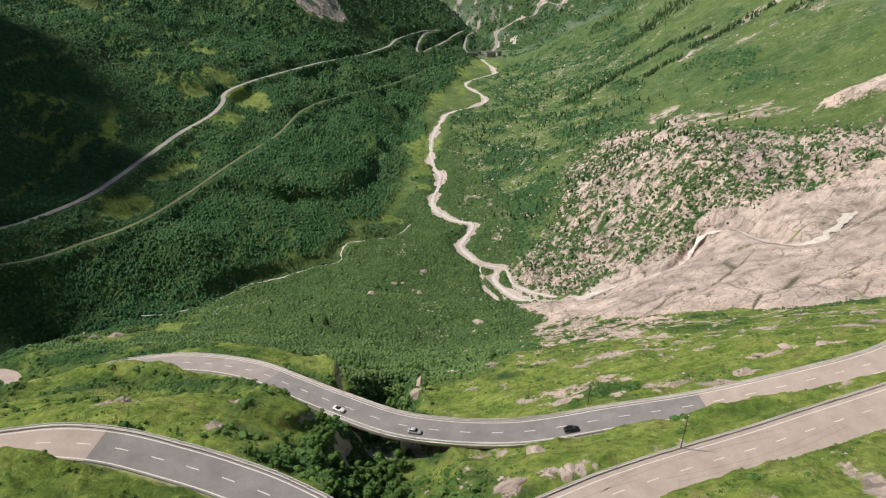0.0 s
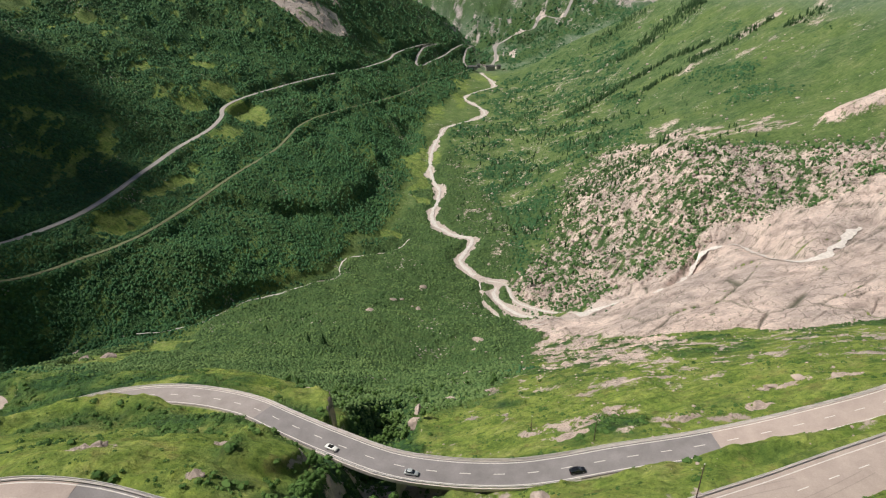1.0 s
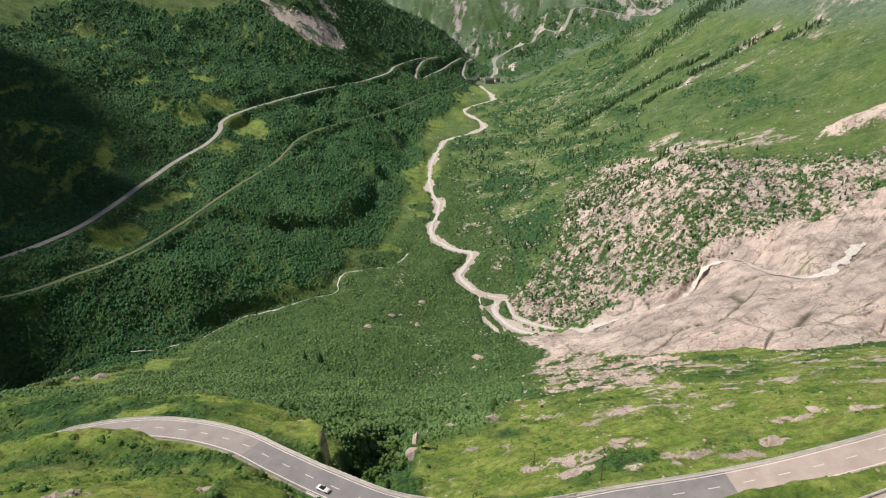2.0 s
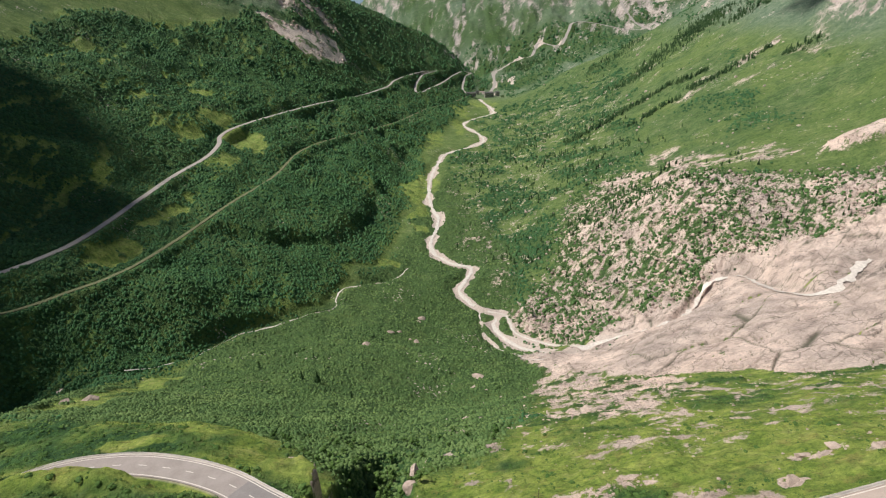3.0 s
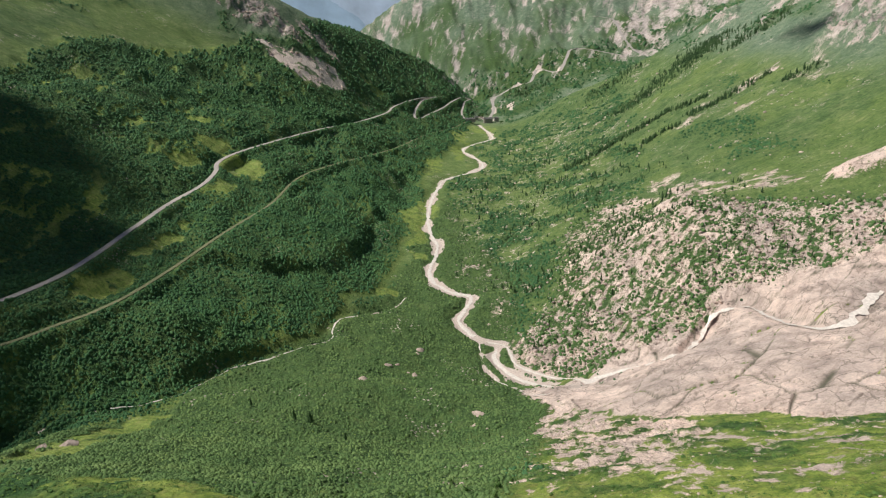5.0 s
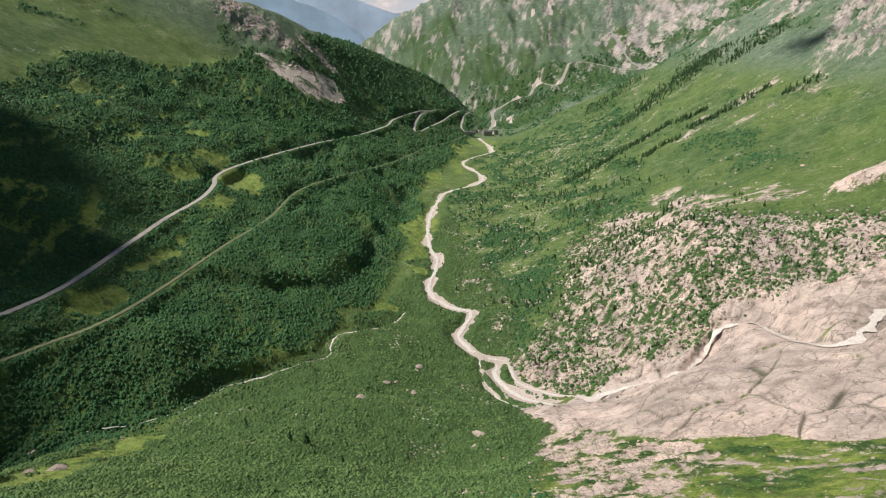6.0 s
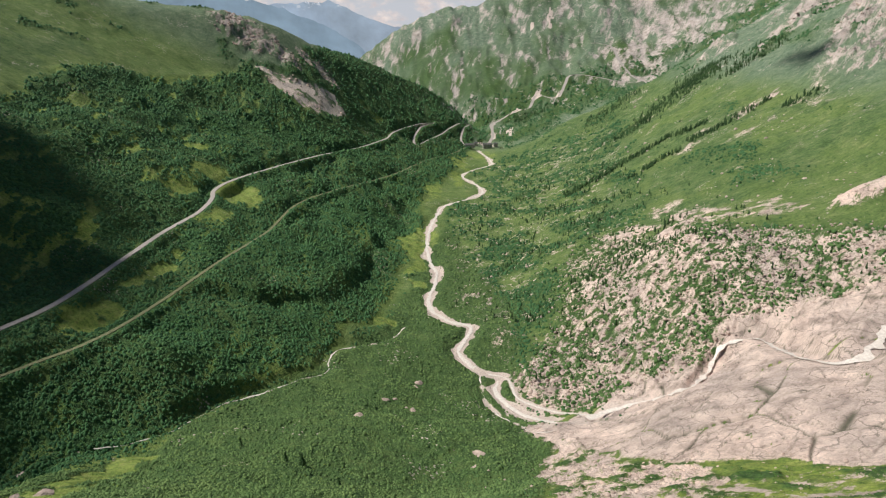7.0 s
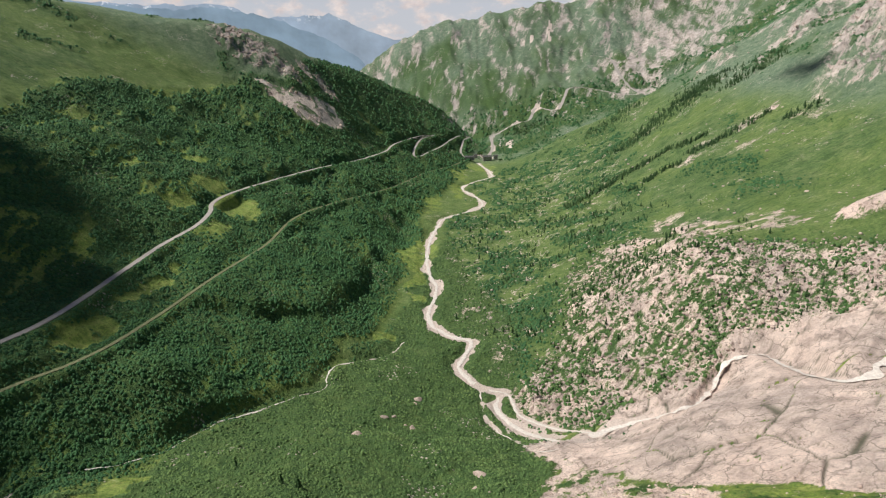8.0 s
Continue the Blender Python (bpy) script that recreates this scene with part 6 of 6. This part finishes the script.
def drifting(label, target, size, puffs, seed, puff):
    """A fair-weather cloud overhead, in the sun's way to a place on the ground."""
    at = Vector((target[0], target[1], target[2] + EYE)) + 8000 * SUN_WAY
    return cloud("cumulus_cloud", label, at, size, puffs, seed, 0.0, puff)


drifting("small cumulus drifting over the shaded wooded slope", (-610, 680, -225), (135, 190, 60), 110, 604, (0.22, 0.42))
drifting("ragged cumulus drifting over the upper wooded slope", (-820, 850, -150), (190, 190, 60), 110, 606, (0.22, 0.40))
drifting("small cumulus drifting over the rocky meadow slope", (935, 1790, -40), (50, 70, 25), 40, 605, (0.16, 0.4))


def sky_wall():
    """The pale summer sky low over the horizon, with banks of cloud in haze."""
    bearings, heights = np.linspace(-75, 75, 61), np.linspace(-500, 1500, 21)
    verts = [(4930 * math.sin(radians(b)), 4930 * math.cos(radians(b)), EYE + h) for h in heights for b in bearings]
    n = len(bearings)
    faces = [(j * n + i, j * n + i + 1, j * n + n + i + 1, j * n + n + i) for j in range(len(heights) - 1) for i in range(n - 1)]
    k = Nodes("low_sky", 1.0)
    height = k.add("ShaderNodeSeparateXYZ")
    k.link(k.place(), height.inputs[0])
    blue = k.mix(k.span(height.outputs["Z"], EYE + 100, EYE + 900), (0.56, 0.58, 0.63), (0.30, 0.42, 0.60))
    puff = k.span(k.noise(330, 9, 0.62, (1.0, 1.0, 1.7)), 0.46, 0.62)
    tint = k.stops(k.noise(120, 8, 0.65, (1.0, 1.0, 1.5)), [(0.3, (0.60, 0.52, 0.52)), (0.65, (0.86, 0.76, 0.72))])
    k.colour((0.0, 0.0, 0.0))
    k.link(k.mix(puff, blue, tint), k.bsdf.inputs["Emission Color"])
    k.bsdf.inputs["Emission Strength"].default_value = 0.9
    ob = part("backdrop_sky", mesh_of("backdrop_sky", verts, faces), k.mat, None, "", True)
    return tagged(ob, "pale hazy summer sky with pinkish cloud banks", "backdrop", kind="structure")


sky_wall()


# ---- cars ----
def paint_material(name, colour, rough=0.3, metal=0.0):
    k = Nodes(name, rough)
    k.colour(k.stops(k.noise(0.6, 3), [(0.3, tuple(0.92 * c for c in colour)), (0.7, colour)]))
    k.bsdf.inputs["Metallic"].default_value = metal
    k.bsdf.inputs["Coat Weight"].default_value = 0.5 if rough < 0.4 else 0.0
    return k.mat


GLASS = paint_material("car_glass", (0.02, 0.025, 0.03), 0.08)
RUBBER = paint_material("tyre_rubber", (0.02, 0.02, 0.02), 0.85)
ALLOY = paint_material("alloy_rim", (0.5, 0.5, 0.5), 0.35, 0.9)
LAMP_RED = paint_material("tail_lamp_red", (0.35, 0.01, 0.01), 0.25)
LAMP_CLEAR = paint_material("headlamp_clear", (0.7, 0.7, 0.7), 0.15)
INTERIOR = paint_material("dark_interior", (0.03, 0.028, 0.026), 0.8)


def section_mesh(name, sections):
    """A closed body lofted through cross sections: x, half width low, half width high, floor, top."""
    verts, faces = [], []
    for x, wl, wh, z0, z1 in sections:
        zm = z0 + 0.55 * (z1 - z0)
        verts += [(x, -wl * 0.9, z0), (x, -wl, zm), (x, -wh, z1 - 0.05), (x, -wh * 0.8, z1), (x, wh * 0.8, z1), (x, wh, z1 - 0.05), (x, wl, zm), (x, wl * 0.9, z0)]
    for i in range(len(sections) - 1):
        for j in range(8):
            a, b = i * 8 + j, i * 8 + (j + 1) % 8
            faces.append((a, b, b + 8, a + 8))
    faces += [tuple(range(8))[::-1], tuple(range(len(verts) - 8, len(verts)))]
    return mesh_of(name, verts, faces)


def wheel_bm(r, wide, inner):
    bm = bmesh.new()
    bmesh.ops.create_cone(bm, cap_ends=True, segments=20, radius1=r, radius2=r, depth=wide, matrix=pose(0, 0, 0, 90))
    bmesh.ops.bevel(bm, geom=[e for e in bm.edges if e.calc_face_angle(0) > 1.0], offset=inner, segments=2, affect="EDGES")
    return bm


def car(label, colour_mat, open_top, estate):
    thing = tagged(new("car"), label, "car", "cars on the viaduct road")
    body = [(-2.12, 0.74, 0.66, 0.36, 0.72), (-1.95, 0.84, 0.76, 0.26, 0.88), (-1.2, 0.88, 0.80, 0.22, 0.93), (0.3, 0.88, 0.80, 0.22, 0.92), (0.95, 0.88, 0.78, 0.22, 0.88), (1.75, 0.85, 0.70, 0.26, 0.76), (2.05, 0.74, 0.60, 0.34, 0.62)]
    part("body", section_mesh("body", body), colour_mat, thing, "", True)
    if open_top:
        part("cabin_tub", section_mesh("cabin_tub", [(-1.1, 0.66, 0.66, 0.6, 0.965), (0.35, 0.70, 0.70, 0.6, 0.955)]), INTERIOR, thing, "dark open cabin")
        part("windscreen", section_mesh("windscreen", [(0.28, 0.62, 0.55, 0.90, 1.25), (0.40, 0.66, 0.60, 0.90, 1.16), (0.62, 0.68, 0.64, 0.88, 0.95)]), GLASS, thing)
        for y in (-0.33, 0.33):
            part("seat", section_mesh("seat", [(-0.65, 0.22, 0.2, 0.6, 1.12), (-0.5, 0.24, 0.2, 0.6, 1.06), (-0.42, 0.24, 0.24, 0.6, 0.80), (0.0, 0.24, 0.24, 0.6, 0.78)]), INTERIOR, thing, "dark leather seat").location.y = y
    else:
        back = -1.75 if estate else -1.45
        part("greenhouse", section_mesh("greenhouse", [(back - 0.2, 0.70, 0.55, 0.85, 0.95), (back + 0.2, 0.76, 0.60, 0.86, 1.36), (-0.3, 0.78, 0.62, 0.86, 1.43), (0.25, 0.77, 0.60, 0.86, 1.38), (1.0, 0.72, 0.56, 0.84, 0.90)]), GLASS, thing, "dark tinted windows")
        part("roof", section_mesh("roof", [(back + 0.25, 0.58, 0.54, 1.33, 1.39), (-0.3, 0.60, 0.56, 1.38, 1.46), (0.22, 0.58, 0.52, 1.34, 1.41)]), colour_mat, thing)
    for x in (-1.3, 1.32):
        for y in (-0.78, 0.78):
            wheel = part("wheel", wheel_bm(0.33, 0.22, 0.04), RUBBER, thing, "black tyre on alloy rim")
            wheel.matrix_basis = pose(x, y, 0.33)
            part("rim", wheel_bm(0.22, 0.24, 0.02), ALLOY, wheel)
    for y in (-0.52, 0.52):
        part("headlight", section_mesh("headlight", [(1.88, 0.16, 0.15, 0.52, 0.66), (2.06, 0.13, 0.12, 0.50, 0.60)]), LAMP_CLEAR, thing).location.y = y
        part("tail_light", section_mesh("tail_light", [(-2.14, 0.13, 0.12, 0.60, 0.72), (-1.98, 0.14, 0.13, 0.58, 0.74)]), LAMP_RED, thing).location.y = y
    return thing


def park(thing, line, x, side, ahead, scale):
    s = lengths(line)
    i = int(np.argmin(np.abs(line[:, 0] - x)))
    n = sides(line)[i]
    way = line[min(i + 1, len(line) - 1)] - line[i - 1]
    turn = math.degrees(math.atan2(way[1], way[0])) + (0 if ahead else 180)
    thing.matrix_basis = pose(line[i, 0] + n[0] * side, line[i, 1] + n[1] * side, line[i, 2] + EYE + 0.03, 0, math.degrees(math.atan2(-way[2] if ahead else way[2], math.hypot(way[0], way[1]))), turn) @ Matrix.Diagonal((scale, scale, scale, 1))


WHITE_PAINT = paint_material("white_car_paint", (0.72, 0.71, 0.69))
SILVER_PAINT = paint_material("silver_car_paint", (0.50, 0.52, 0.52), 0.3, 0.4)
BLACK_PAINT = paint_material("black_car_paint", (0.012, 0.013, 0.015), 0.2)
park(car("white open-top roadster with dark cabin driving on viaduct", WHITE_PAINT, True, False), UPPER, -27.5, 2.0, False, 0.88)
park(car("silver compact car with tinted windows on the viaduct", SILVER_PAINT, False, False), UPPER, -6.5, 1.9, False, 0.86)
park(car("black estate car with tinted windows on viaduct", BLACK_PAINT, False, True), UPPER, 33.5, 1.9, False, 0.94)


# ---- poles ----
def marker_pole(x, y, tall, label):
    z = height(x, y)
    pole = tagged(new("pole"), label, "pole", "wooden poles beside the pass road")
    pole.matrix_basis = pose(x, y, z - 0.3)
    bm = bmesh.new()
    bmesh.ops.create_cone(bm, cap_ends=True, segments=10, radius1=0.13, radius2=0.09, depth=tall, matrix=Matrix.Translation((0, 0, tall / 2)))
    part("mast", bm, BARK, pole)
    part("cap", mesh_of("cap", *box_data(0.24, 0.24, 0.12, tall - 0.06)), STEEL, pole, "grey metal cap")


marker_pole(42, 141, 9.0, "dark wooden pole on the grass below the road")
marker_pole(29, 166, 6.5, "thin dark wooden pole near the boulder patch")
marker_pole(49.5, 97.0, 9.5, "dark wooden pole beside climbing road's guard rail")


# ---- village at the valley's end ----
ROOF = plain_material("slate_roof", (0.07, 0.07, 0.075), (0.14, 0.135, 0.13), 2.0, 0.8)
RENDER_WALL = plain_material("grey_stone_wall", (0.32, 0.29, 0.27), (0.48, 0.44, 0.41), 2.5, 0.9)
WINDOW_GLASS = paint_material("window_glass", (0.03, 0.035, 0.045), 0.1)


def house(x, y, turn, long, deep, storeys, label):
    z = height(x, y)
    thing = tagged(new("house"), label, "house", "hotel buildings of the hamlet")
    thing.matrix_basis = pose(x, y, z - 1.0, 0, 0, turn)
    high = storeys * 3.0 + 1.5
    part("wall", mesh_of("wall", *box_data(long, deep, high, 0.0)), RENDER_WALL, thing, "grey stone wall")
    lx, ly, rise = long / 2 + 0.6, deep / 2 + 0.6, deep * 0.36
    rv = [(-lx, -ly, high), (lx, -ly, high), (lx, ly, high), (-lx, ly, high), (-lx + 1.5, 0, high + rise), (lx - 1.5, 0, high + rise), (-lx, -ly, high - 0.3), (lx, -ly, high - 0.3), (lx, ly, high - 0.3), (-lx, ly, high - 0.3)]
    part("roof", mesh_of("roof", rv, [(0, 1, 5, 4), (2, 3, 4, 5), (1, 2, 5), (3, 0, 4), (6, 7, 1, 0), (7, 8, 2, 1), (8, 9, 3, 2), (9, 6, 0, 3), (9, 8, 7, 6)]), ROOF, thing, "dark slate roof")
    pane = mesh_of("window", *box_data(1.3, 0.24, 1.7, 0.0))
    pane.materials.append(WINDOW_GLASS)
    for s in range(storeys):
        for wx in np.arange(-long / 2 + 2.0, long / 2 - 1.0, 3.6):
            for wy in (-deep / 2, deep / 2):
                part("window", pane, None, thing).location = (wx, wy, 2.0 + 3.0 * s)
    part("chimney", mesh_of("chimney", *box_data(0.9, 0.9, rise + 1.6, high)), RENDER_WALL, thing).location.x = long * 0.2


house(210, 2830, 4, 40, 15, 6, "long grey stone hotel with slate roof")
house(130, 2800, -6, 44, 14, 4, "low dark railway depot at hamlet edge")
house(248, 2862, 20, 20, 13, 5, "stone annexe with slate roof behind hotel")
house(160, 2868, 10, 16, 11, 4, "small stone house beside the river bridge")
